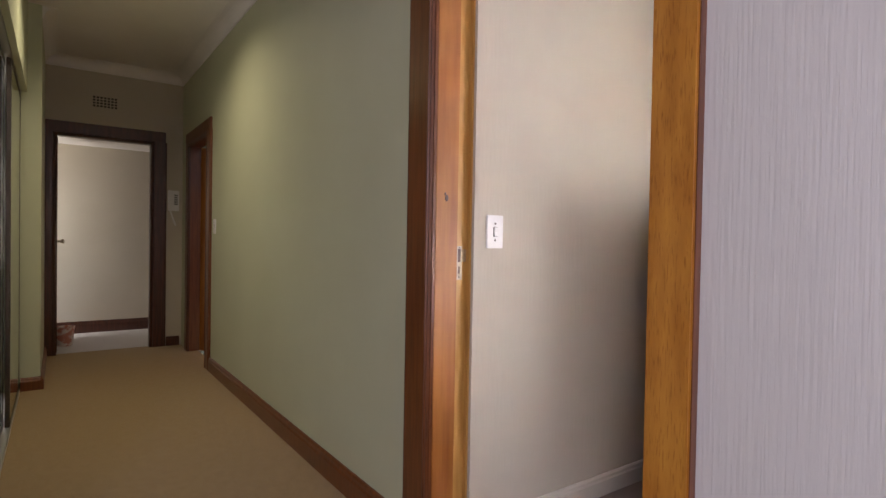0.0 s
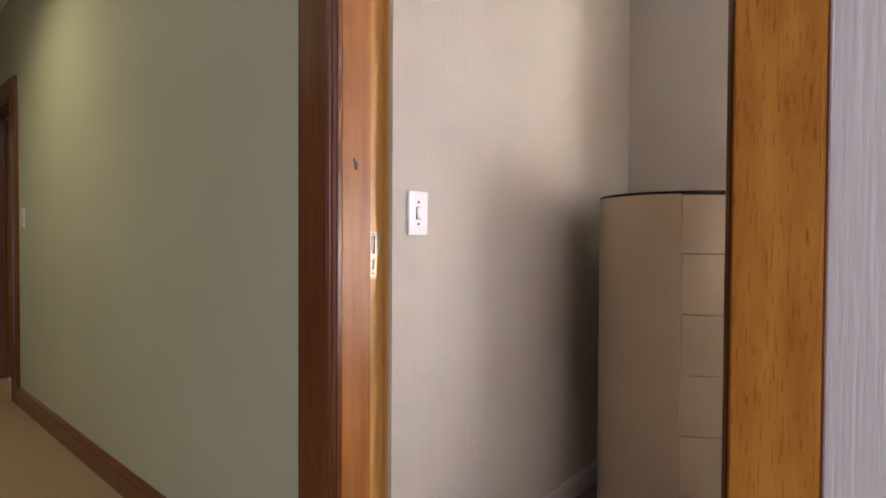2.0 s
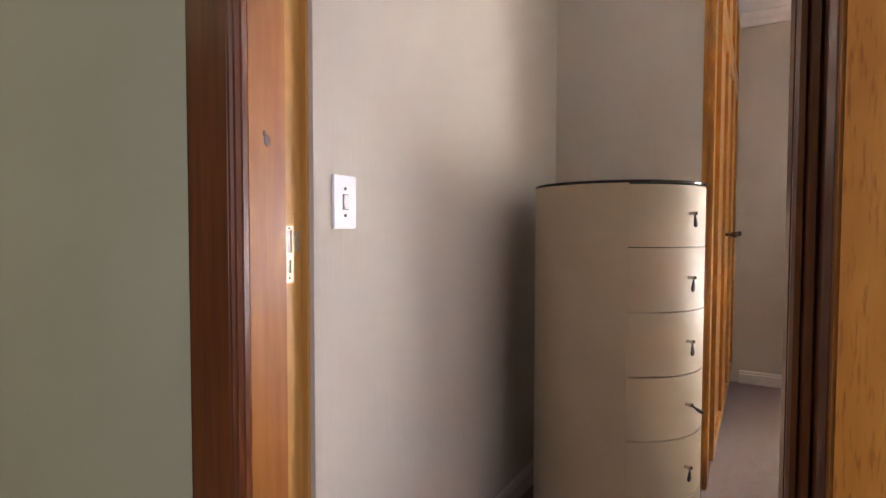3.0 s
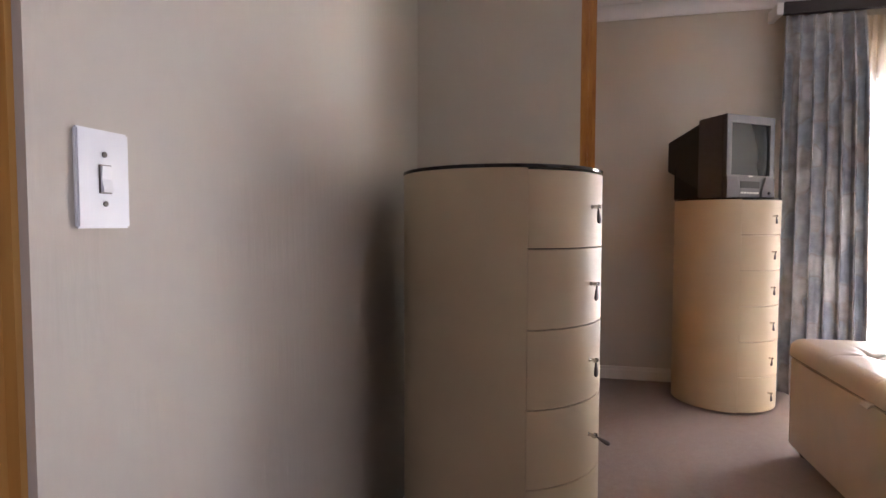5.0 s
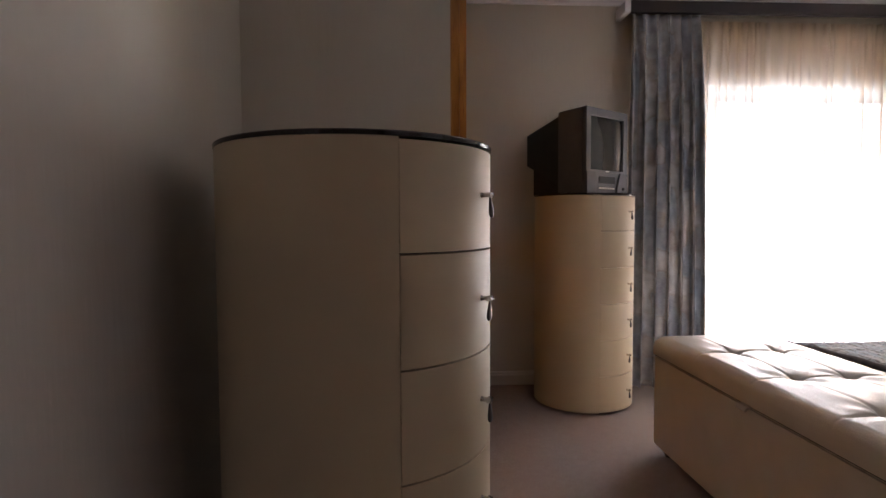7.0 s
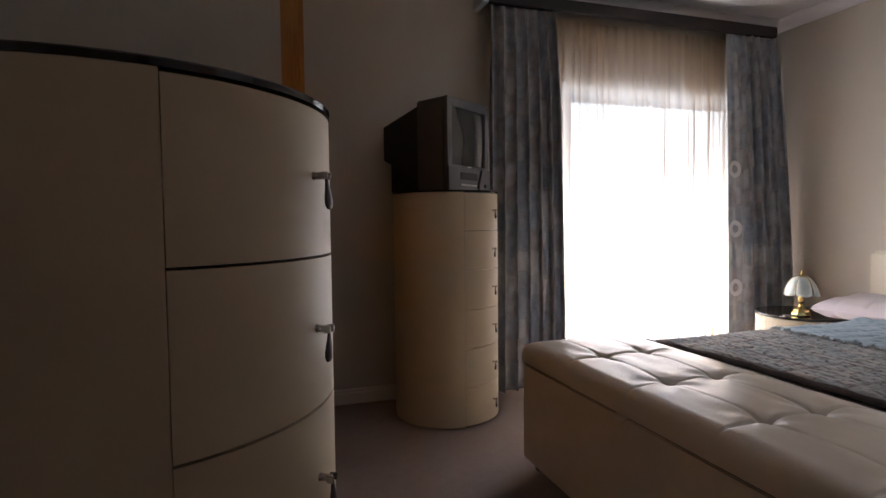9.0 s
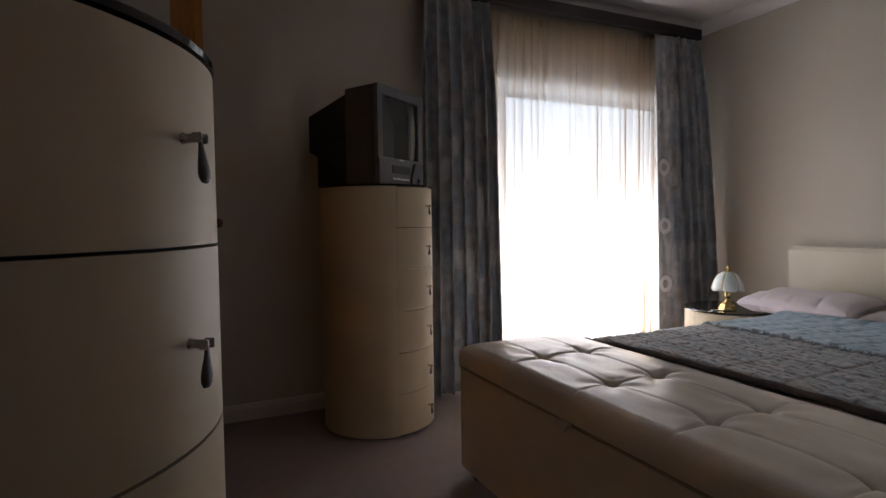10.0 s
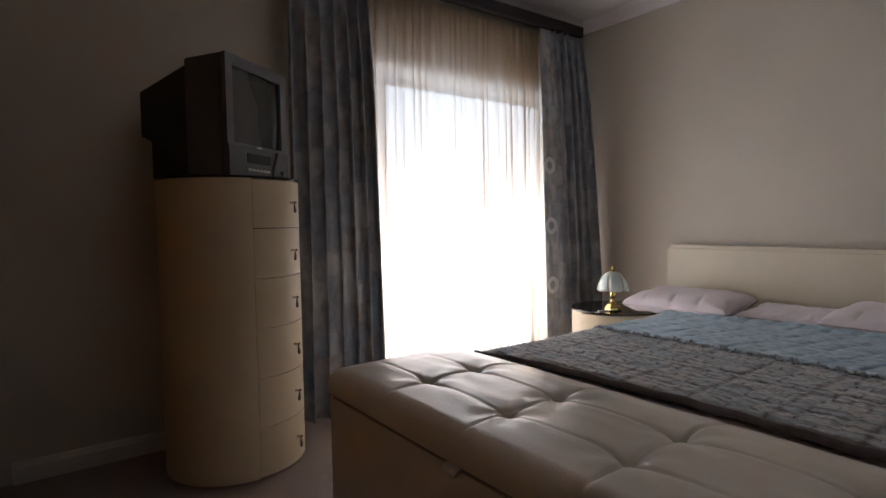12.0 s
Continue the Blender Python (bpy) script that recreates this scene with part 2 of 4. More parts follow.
structure("wall_far_room", boxes((-5.75, -2.1, FZ, -5.65, 1.0, 2.9)), M["wall"], "beige wall of the room beyond", "wall")
structure("wall_far_side", boxes((-5.65, 0.9, FZ, -4.6, 1.0, 2.9)), M["wall"], "side wall of the room beyond", "wall")
structure("wall_far_window", boxes((-5.65, -2.1, FZ, -5.55, -2.0, 2.9), (-4.75, -2.1, FZ, -4.6, -2.0, 2.9), (-5.55, -2.1, FZ, -4.75, -2.0, 0.7), (-5.55, -2.1, 1.9, -4.75, -2.0, 2.9)),
          M["wall"], "window wall of the room beyond", "wall")
structure("wall_second_room", boxes((-4.6, 0.8, FZ, -2.6, 0.9, 2.9)), M["wall"], "wall beyond the second corridor door", "wall")

# bedroom walls
structure("wall_switch", boxes((-0.12, 0.168, 0, 0.018, 1.672, 2.6)), M["wall"], "greige painted wall with the light switch", "wall")
structure("wall_nib", boxes((-0.12, 1.672, 0, 0.603, 1.782, 2.6)), M["wall"], "short greige wall behind the drawer tower", "wall")
structure("wall_window", boxes((-0.12, WY, 0, 1.95, WY + 0.2, 2.6), (3.85, WY, 0, 4.5, WY + 0.2, 2.6), (1.95, WY, 1.875, 3.85, WY + 0.2, 2.6)),
          M["wall"], "greige painted wall around the glass door", "wall")
structure("wall_headboard", boxes((WX, 0.168, 0, WX + 0.14, WY, 2.6)), M["wall"], "plain greige wall behind the bed", "wall")


def skirting(name, axis, a, b, face, sign, h, th, material, label, z0=0.0):
    """A moulded skirting board along a wall face; sign: the way it stands out."""
    pts = [(face, 0), (face + sign * th, 0), (face + sign * th, h * 0.72), (face + sign * th * 0.75, h * 0.80), (face + sign * th * 0.7, h * 0.92), (face + sign * th * 0.35, h), (face, h)]
    bm = bmesh.new()
    extrude_profile(bm, [(p, z0 + z) for p, z in pts], axis, a, b)
    return structure(name, bm, material, label, "skirting board")


skirting("baseboard_corridor", "x", -3.17, -0.160, 0.02, -1, 0.11, 0.02, M["wood_red"], "red-brown varnished wooden skirting board", FZ)
skirting("baseboard_corridor_right", "x", 0.960, 4.5, -0.072, -1, 0.11, 0.02, M["wood_red"], "red-brown varnished wooden skirting board", FZ)
skirting("baseboard_end", "y", -0.12, 0.0, -4.45, 1, 0.09, 0.02, M["wood_dark"], "dark wooden skirting board", FZ)
skirting("baseboard_nib", "y", -1.195, -1.085, -3.22, 1, 0.09, 0.02, M["wood_red"], "red-brown wooden skirting board", FZ)
skirting("baseboard_nib_side", "x", -4.42, -3.20, -1.085, 1, 0.09, 0.02, M["wood_red"], "red-brown wooden skirting board", FZ)
skirting("baseboard_far", "y", -2.0, 0.9, -5.65, 1, 0.13, 0.02, M["wood_dark"], "dark wooden skirting board", FZ)
skirting("baseboard_switch", "y", 0.17, 1.672, 0.018, 1, 0.085, 0.016, M["white_trim"], "cream painted skirting board")
skirting("baseboard_window", "x", 0.70, 1.95, WY, -1, 0.085, 0.016, M["white_trim"], "cream painted skirting board")
skirting("baseboard_headboard", "y", 0.17, WY, WX, -1, 0.085, 0.016, M["white_trim"], "cream painted skirting board")


def cornice(name, axis, a, b, face, sign, z, s=0.09):
    n = 7
    pts = [(face, z), (face, z - s)]
    for i in range(n + 1):
        t = math.pi / 2 * i / n
        pts.append((face + sign * (s * (1 - math.cos(t)) * 0.92 + 0.008), z - s * (1 - math.sin(t)) * 0.92 - 0.004))
    pts.append((face + sign * s, z))
    bm = bmesh.new()
    extrude_profile(bm, pts, axis, a, b)
    return structure(name, bm, M["ceiling"], "white coved plaster cornice", "cornice")


cornice("cornice_corridor", "x", -4.45, 0.86, 0.02, -1, CZ)
cornice("cornice_lobby", "x", 0.866, 4.5, -0.072, -1, CZ)
cornice("cornice_end", "y", -1.085, 0.02, -4.45, 1, CZ)
cornice("cornice_nib", "x", -4.45, -3.22, -1.085, 1, CZ)
cornice("cornice_window", "x", 0.6, WX, WY, -1, BZ, 0.075)
cornice("cornice_headboard", "y", 0.17, WY, WX, -1, BZ, 0.075)
cornice("cornice_nib_bedroom", "x", 0.018, 0.6, 1.672, -1, BZ, 0.06)
cornice("cornice_switch", "y", 0.17, 1.672, 0.018, 1, BZ)


# ---- door frames ----
def flat_profile(u0, u1, dep):
    return [(u0, 0), (u0, dep * 0.75), (u0 + 0.004, dep), (u1 - 0.002, dep), (u1, dep * 0.9), (u1, 0)]


def bead_profile(u0, u1, dep):
    d = u1 - u0
    return [(u0, 0), (u0, dep * 0.75), (u0 + d * 0.12, dep * 1.12), (u0 + d * 0.34, dep * 1.15), (u0 + d * 0.46, dep * 0.8), (u0 + d * 0.56, dep * 1.0), (u0 + d * 0.74, dep * 1.02),
            (u0 + d * 0.86, dep * 0.62), (u1, dep * 0.55), (u1, 0)]


def door_frame(name, label, m, width, height, depth, wood, bead_wood, lining_wood, rebate_wood, cwl=0.145, cwr=0.145, bead=0.03, right=True, left_bead=None, far_wood=None):
    """Frame in its own axes: opening from u=0 to width, wall from v=0 (this side) to depth; the casing stands out towards -v."""
    t = new(name)
    t.matrix_basis = m
    tagged(t, label, "door frame", kind="structure")
    for side, cw in ((0, cwl), (1, cwr)) if right else ((0, cwl),):
        def put(pts):
            return [((width - u) if side else u, -v) for u, v in pts]
        bm = bmesh.new()
        extrude_profile(bm, put(flat_profile(-cw, -bead, 0.02)), "z", 0, height + bead)
        part("casing", bm, wood, t)
        bm = bmesh.new()
        extrude_profile(bm, put([(-cw - 0.012, 0), (-cw - 0.012, 0.010), (-cw - 0.009, 0.014), (-cw - 0.0005, 0.014), (-cw - 0.0005, 0)]), "z", 0, height + bead)
        part("back_band", bm, lining_wood if side else bead_wood, t)
        bm = bmesh.new()
        extrude_profile(bm, put(bead_profile(-bead, 0.0, 0.02)), "z", 0, height)
        part("casing_bead", bm, bead_wood if side else (left_bead or bead_wood), t)
    bm = bmesh.new()
    extrude_profile(bm, [(-v, height - u) for u, v in flat_profile(-cwl, -bead, 0.02)], "x", -cwl, width + cwr)
    part("casing_head", bm, wood, t)
    bm = bmesh.new()
    extrude_profile(bm, [(-v, height - u) for u, v in bead_profile(-bead, 0.0, 0.02)], "x", -bead, width + bead)
    part("casing_bead", bm, bead_wood, t)
    rb = depth - 0.056
    part("lining", boxes((-0.029, 0.0, 0, 0.0, rb, height), bevel=0.002), lining_wood, t)
    part("lining", boxes((width, 0.0, 0, width + 0.029, rb, height), bevel=0.002), far_wood or lining_wood, t)
    part("lining_head", boxes((-0.029, 0.0, height, width + 0.029, rb, height + 0.028)), lining_wood, t)
    part("rebate", boxes((-0.029, rb, 0, -0.011, depth, height)), rebate_wood, t)
    part("rebate_edge", boxes((-0.011, depth - 0.008, 0, 0.006, depth - 0.0005, height)), rebate_wood, t)
    part("rebate", boxes((width + 0.011, rb, 0, width + 0.029, depth, height)), far_wood or rebate_wood, t)
    return t


main_frame = door_frame("door_1", "varnished pine door frame with beaded casing and brass strike plate", pose(0, 0.02, FZ), 0.833, 2.06, 0.148,
                        M["wood_red"], M["wood_dark"], M["wood_mid"], M["wood_pale"], 0.147, 0.03, right=False, left_bead=M["wood_red"], far_wood=M["wood_mahogany"])
second_frame = door_frame("door_2", "red-brown wooden door frame in the green wall", pose(-4.046, 0.02, FZ), 0.73, 1.92, 0.148,
                          M["wood_red"], M["wood_dark"], M["wood_red"], M["wood_gold"], 0.13, 0.13)
far_frame = door_frame("door_3", "dark wooden door frame at the corridor's end", pose(-4.45, -1.0, FZ, 0, 0, 90), 0.735, 1.96, 0.13,
                       M["wood_dark"], M["wood_dark"], M["wood_dark"], M["wood_dark"], 0.13, 0.13)

# the far jamb: dark stepped moulding set back behind a thick golden board on the proud wall
bm = bmesh.new()
extrude_profile(bm, [(0.834, 0.0), (0.834, -0.020), (0.837, -0.028), (0.842, -0.031), (0.844, -0.026), (0.846, -0.040), (0.852, -0.045), (0.855, -0.039), (0.857, -0.062), (0.8615, -0.078), (0.8635, -0.080), (0.8635, 0.0)], "z", 0, 2.06)
part("stepped_moulding", bm, M["wood_red"], main_frame, m=pose(0, 0, 0))
part("far_casing", boxes((0.862, -0.113, 0, 0.952, -0.087, 2.15), bevel=0.003), M["wood_gold"], main_frame, "thick golden pine board")
# rear part of the board's edge, mauve-brown against the gold front
part("far_casing_edge", boxes((0.864, -0.0865, 0, 0.9555, -0.0385, 2.15), bevel=0.002), M["wood_mauve"], main_frame, "mauve-brown board edge")
part("far_casing_band", boxes((0.9525, -0.110, 0, 0.9545, -0.088, 2.15)), M["wood_red"], main_frame)

# strike plate and knots on the near jamb
def strike_plate(parent):
    bm = bmesh.new()
    for b in ((-0.0115, 0.095, 1.028, -0.0085, 0.119, 1.037), (-0.0115, 0.095, 0.982, -0.0085, 0.101, 1.028), (-0.0115, 0.113, 0.982, -0.0085, 0.119, 1.028),
              (-0.0115, 0.095, 0.968, -0.0085, 0.119, 0.982), (-0.0115, 0.095, 0.942, -0.0085, 0.103, 0.968), (-0.0115, 0.111, 0.942, -0.0085, 0.119, 0.968), (-0.0115, 0.095, 0.922, -0.0085, 0.119, 0.942)):
        box(bm, *b)
    p = part("strike_plate", bm, M["brass_dull"], parent, "worn brass strike plate", m=pose(0, 0, -FZ))
    part("latch_hole", boxes((-0.0112, 0.1012, 0.9822, -0.0104, 0.1128, 1.0278)), M["wood_dark"], p)
    part("bolt_hole", boxes((-0.0112, 0.1032, 0.9422, -0.0104, 0.1108, 0.9678)), M["wood_dark"], p)
    bm = bmesh.new()
    extrude_profile(bm, [(-0.0085, 0.1192), (-0.0072, 0.129), (-0.0085, 0.136), (-0.0102, 0.1365), (-0.0092, 0.129), (-0.0108, 0.1192)], "z", 0.984, 1.026)
    part("lip", bm, M["brass_dull"], p)
    for z in (1.0325, 0.932):
        bm = bmesh.new()
        lathe(bm, [(0.0032, 0), (0.0028, 0.0012), (0.001, 0.0016)], 12)
        part("screw", bm, M["alu"], p, m=pose(-0.0088, 0.107, z, 0, 90, 0))


strike_plate(main_frame)
for (ky, kz, ks) in ((0.044, 1.227, 1.3), (0.038, 1.240, 0.7)):
    bm = bmesh.new()
    lathe(bm, [(0.007 * ks, 0.0), (0.0062 * ks, 0.0006), (0.002 * ks, 0.0009)], 16)
    bmesh.ops.scale(bm, vec=(1.25, 0.8, 1), verts=bm.verts)
    part("knot", bm, M["wood_dark"], main_frame, m=pose(0.0001, ky, kz, 0, 90, 0))


# second corridor door stands a little way open into its room
leaf = thing("door_leaf", "red-brown varnished wooden door standing ajar", "door", (-4.034, 0.112, FZ + 0.008), 18)
part("panel", boxes((0.0, 0.0, 0, 0.70, 0.036, 1.90), bevel=0.003), M["wood_mid"], leaf)
bm = bmesh.new()
lathe(bm, [(0.012, 0), (0.012, 0.035), (0.022, 0.04), (0.024, 0.055), (0.016, 0.064)], 18)
part("knob", bm, M["brass"], leaf, "brass door knob", smooth=True, m=pose(0.64, 0.0, 0.98, 90, 0, 0))


# the far room's door, opened right back into it
fl = thing("door_leaf", "dark wooden door opened back into the far room", "door", (-4.60, -1.035, FZ + 0.008), 177)
part("panel", boxes((0.0, 0.0, 0, 0.72, 0.036, 1.94), bevel=0.003), M["wood_dark"], fl)
bm = bmesh.new()
lathe(bm, [(0.012, 0), (0.012, 0.035), (0.022, 0.04), (0.024, 0.055), (0.016, 0.064)], 18)
part("knob", bm, M["brass_dull"], fl, "worn brass knob", smooth=True, m=pose(0.66, 0.0, 1.0, 90, 0, 0))


# ---- corridor things ----
def sliding_mirror(x0, x1, y, z0, z1):
    t = thing("mirror_door", "sliding mirrored cupboard door with aluminium edge", "mirror door", (x0, y, 0), 0, "mirrored cupboard doors")
    w = x1 - x0
    part("mirror", boxes((0.032, 0.004, z0 + 0.03, w - 0.032, 0.0205, z1 - 0.03)), M["mirror"], t)
    for a in (0.0, w - 0.032):
        part("stile", boxes((a, 0.0, z0, a + 0.032, 0.022, z1), bevel=0.003), M["alu"], t)
    for a in (z0, z1 - 0.03):
        part("rail", boxes((0.032, 0.0, a, w - 0.032, 0.022, a + 0.03), bevel=0.003), M["alu"], t)
    return t


sliding_mirror(-3.20, -2.30, -1.222, -0.01, 2.005)
sliding_mirror(-2.34, -1.42, -1.252, -0.01, 2.005)
sliding_mirror(-1.46, -0.54, -1.222, -0.01, 2.005)
for z0, z1, nm in ((FZ, FZ + 0.016, "track_floor"), (2.007, 2.02, "track_head")):
    bm = boxes((-3.22, -1.27, z0, -0.5, -1.195, z0 + 0.006), (-3.22, -1.2, z0, -0.5, -1.196, z1), (-3.22, -1.238, z0, -0.5, -1.234, z1))
    structure(nm, bm, M["alu_pale"], "pale aluminium sliding track of the mirrored doors", "track")

# air vent: plate with a grid of square holes
vent = tagged(new("air_vent"), "painted air brick with a grid of dark holes", "air vent")
vent.matrix_basis = pose(-4.45, -0.64, 2.274)
cols, rws, vw, vh = 7, 4, 0.20, 0.105
bm = bmesh.new()
for i in range(cols + 1):
    y = -vw / 2 + vw * i / cols
    box(bm, 0.0, y - 0.0045, -vh / 2, 0.004, y + 0.0045, vh / 2)
for j in range(rws + 1):
    z = -vh / 2 + vh * j / rws
    box(bm, 0.0, -vw / 2, z - 0.0045, 0.0038, vw / 2, z + 0.0045)
part("grid", bm, M["wall"], vent)
part("backing", boxes((0.0005, -vw / 2, -vh / 2, 0.0015, vw / 2, vh / 2)), M["tv_black"], vent)

# entry phone on the end wall
phone = thing("entry_phone", "white plastic entry phone handset on the end wall", "intercom", (-4.45, -0.062, 1.30))
part("base_plate", boxes((0.0, -0.05, 0.0, 0.022, 0.05, 0.20), bevel=0.005), M["plastic_white"], phone)
bm = bmesh.new()
box(bm, 0.024, -0.05, 0.0, 0.05, -0.012, 0.20, bevel=0.007)
box(bm, 0.02, -0.048, 0.15, 0.062, -0.014, 0.19, bevel=0.008)
box(bm, 0.02, -0.048, 0.01, 0.062, -0.014, 0.05, bevel=0.008)
part("handset", bm, M["plastic_white"], phone)
for i in range(5):
    part("button", boxes((0.022, 0.004, 0.06 + 0.022 * i, 0.027, 0.036, 0.072 + 0.022 * i), bevel=0.001), M["tv_plastic"], phone, "dark grey button")
cu = bpy.data.curves.new("cord", "CURVE")
cu.dimensions, cu.bevel_depth, cu.bevel_resolution = "3D", 0.004, 2
sp = cu.splines.new("POLY")
pts = []
for i in range(121):
    s = i / 120
    a = s * 2 * math.pi * 16
    pts.append((0.025 + 0.007 * math.cos(a), -0.03 + 0.045 * math.sin(s * math.pi) + 0.006 * math.sin(a), 0.0 - 0.14 * math.sin(s * math.pi)))
sp.points.add(len(pts) - 1)
for p, c in zip(sp.points, pts):
    p.co = (*c, 1)
cu.materials.append(M["plastic_white"])
cord = new("cord", cu)
cord.parent = phone

# corridor light switch by the second door, and the bedroom switch
def light_switch(m, label):
    t = tagged(new("light_switch"), label, "light switch")
    t.matrix_basis = m
    bm = bmesh.new()
    box(bm, -0.038, -0.007, -0.058, 0.038, 0.0, 0.058, bevel=0.0025)
    part("plate", bm, M["plastic_white"], t, smooth=True)
    part("rocker_frame", boxes((-0.0085, -0.0082, -0.017, 0.0085, -0.007, 0.017)), M["alu"], t)
    bm = bmesh.new()
    extrude_profile(bm, [(-0.0082, -0.0155), (-0.0130, -0.0155), (-0.0100, 0.0), (-0.0115, 0.0155), (-0.0082, 0.0155)], "x", -0.007, 0.007)
    part("rocker", bm, M["plastic_white"], t)
    for z in (0.029, -0.029):
        bm = bmesh.new()
        lathe(bm, [(0.0036, 0), (0.0033, 0.0012), (0.001, 0.0015)], 14)
        part("screw", bm, M["alu"], t, m=pose(0, -0.007, z, 90, 0, 0))
    return t


light_switch(pose(0.018, 0.258, 1.089, 0, 0, 90), "white plastic light switch plate on the greige wall")
light_switch(pose(-3.06, 0.02, 1.135, 0, 0, 0), "white plastic light switch on the green wall")

# recessed downlight
dl = thing("downlight", "round white recessed downlight in the corridor ceiling", "downlight", (-2.2, -0.68, CZ))
bm = bmesh.new()
arc_slab(bm, 0.042, 0.06, 0, 360, -0.006, -0.001, 32)
part("ring", bm, M["plastic_white"], dl, smooth=True)

# small planter box past the far door
pot = thing("planter_pot", "small pink and white patterned pot on the floor", "pot", (-4.92, -0.93, FZ + 0.001))
M["pot"] = mat("pink_glaze", (0.55, 0.22, 0.16), (0.72, 0.62, 0.55), 0.4, scale=18, lo=0.45, hi=0.55)
bm = bmesh.new()
lathe(bm, [(0.055, 0.0), (0.062, 0.01), (0.078, 0.15), (0.084, 0.185), (0.078, 0.185), (0.06, 0.03)], 28)
part("bowl", bm, M["pot"], pot, smooth=True)

# lobby window frame behind the camera
lw = tagged(new("window_2"), "white framed lobby window", "window", kind="structure")
part("window_frame", boxes((2.4, -2.70, 0.75, 2.45, -2.65, 2.25), (4.35, -2.70, 0.75, 4.4, -2.65, 2.25), (2.45, -2.70, 0.75, 4.35, -2.65, 0.80), (2.45, -2.70, 2.20, 4.35, -2.65, 2.25), (3.37, -2.70, 0.80, 3.43, -2.65, 2.20)), M["white_trim"], lw)


# ---- drawer towers ----
R, H, DH = 0.274, 1.1635, 0.1925


def drawer_tower(label, at, front, half, tilted):
    """Round six-drawer tower; front: the way the drawers face, degrees from +x; tilted: the drawer whose pull is swung up."""
    t = thing("drawer_tower", label, "chest of drawers", at, front, "drawer towers")
    bm = bmesh.new()
    lathe(bm, [(R - 0.03, 0.0), (R - 0.028, 0.012)], 64)
    part("plinth", bm, M["pull"], t, smooth=True)
    bm = bmesh.new()
    arc_slab(bm, R - 0.03, R, half + 0.22, 360 - half - 0.22, 0.012, H + 0.0035, 72)
    part("body", bm, M["cream"], t, smooth=True)
    bm = bmesh.new()
    lathe(bm, [(R - 0.034, 0.012), (R - 0.034, H)], 64)
    part("carcass", bm, M["tv_black"], t, smooth=True)
    for i in range(6):
        z0, z1 = 0.0165 + i * DH, 0.0165 + (i + 1) * DH - (0.0035 if i < 5 else 0.0085)
        bm = bmesh.new()
        arc_slab(bm, R - 0.025, R, -half, half, z0, z1, 28)
        bmesh.ops.bevel(bm, geom=[e for e in bm.edges if e.calc_face_angle(0) > 1.2], offset=0.0013, segments=2, affect="EDGES")
        d = part("drawer", bm, M["cream"], t, smooth=True)
        zc = z0 + 0.100
        tilt = 72 if i == tilted else (4, -3, 6, 2, -2, 5)[i]
        bm = bmesh.new()
        lathe(bm, [(0.0062, 0), (0.0046, 0.004), (0.0042, 0.012), (0.0048, 0.017), (0.0035, 0.019)], 14)
        bmesh.ops.transform(bm, matrix=Matrix.Translation((R - 0.001, 0, zc)) @ Matrix.Rotation(radians(90), 4, "Y"), verts=bm.verts)
        for s in (-1, 1):
            box(bm, R + 0.011, s * 0.0058 - 0.0016, zc - 0.0048, R + 0.021, s * 0.0058 + 0.0016, zc + 0.0048, bevel=0.001)
        part("handle_post", bm, M["chrome"], d, "dull chrome handle post", smooth=True)
        bm = bmesh.new()
        lathe(bm, [(r, -s) for r, s in [(0.0015, -0.004), (0.0042, -0.002), (0.0045, 0.008), (0.006, 0.018), (0.0095, 0.034), (0.0112, 0.045), (0.0105, 0.054), (0.0065, 0.0605), (0.001, 0.062)]], 18)
        bmesh.ops.scale(bm, vec=(0.38, 0.80, 0.68), verts=bm.verts)
        bmesh.ops.transform(bm, matrix=Matrix.Translation((R + 0.0165, 0, zc)) @ Matrix.Rotation(radians(-tilt), 4, "Y"), verts=bm.verts)
        part("handle_pull", bm, M["pull"], d, "dark drop-shaped handle pull", smooth=True)
    bm = bmesh.new()
    lathe(bm, [(R - 0.01, H + 0.0036), (R + 0.001, H + 0.0042), (R + 0.002, H + 0.011), (R, H + 0.013), (R - 0.02, H + 0.013)], 80)
    part("top", bm, M["dark_glass"], t, "dark glass top", smooth=True)
    return t


drawer_tower("cream leatherette round drawer tower beside the greige wall", (0.380, 1.249, 0), -27.8, 42.3, 2)
drawer_tower("cream leatherette round drawer tower carrying a television", (1.464, 3.155, 0), -49, 39.5, 9)


# ---- television ----
def frustum(bm, a, b):
    """Hull between two rectangles given as (x, y0, y1, z0, z1)."""
    va = [bm.verts.new((a[0], y, z)) for y, z in ((a[1], a[3]), (a[2], a[3]), (a[2], a[4]), (a[1], a[4]))]
    vb = [bm.verts.new((b[0], y, z)) for y, z in ((b[1], b[3]), (b[2], b[3]), (b[2], b[4]), (b[1], b[4]))]
    for i in range(4):
        bm.faces.new((va[i], va[(i + 1) % 4], vb[(i + 1) % 4], vb[i]))
    bm.faces.new(va[::-1])
    bm.faces.new(vb)


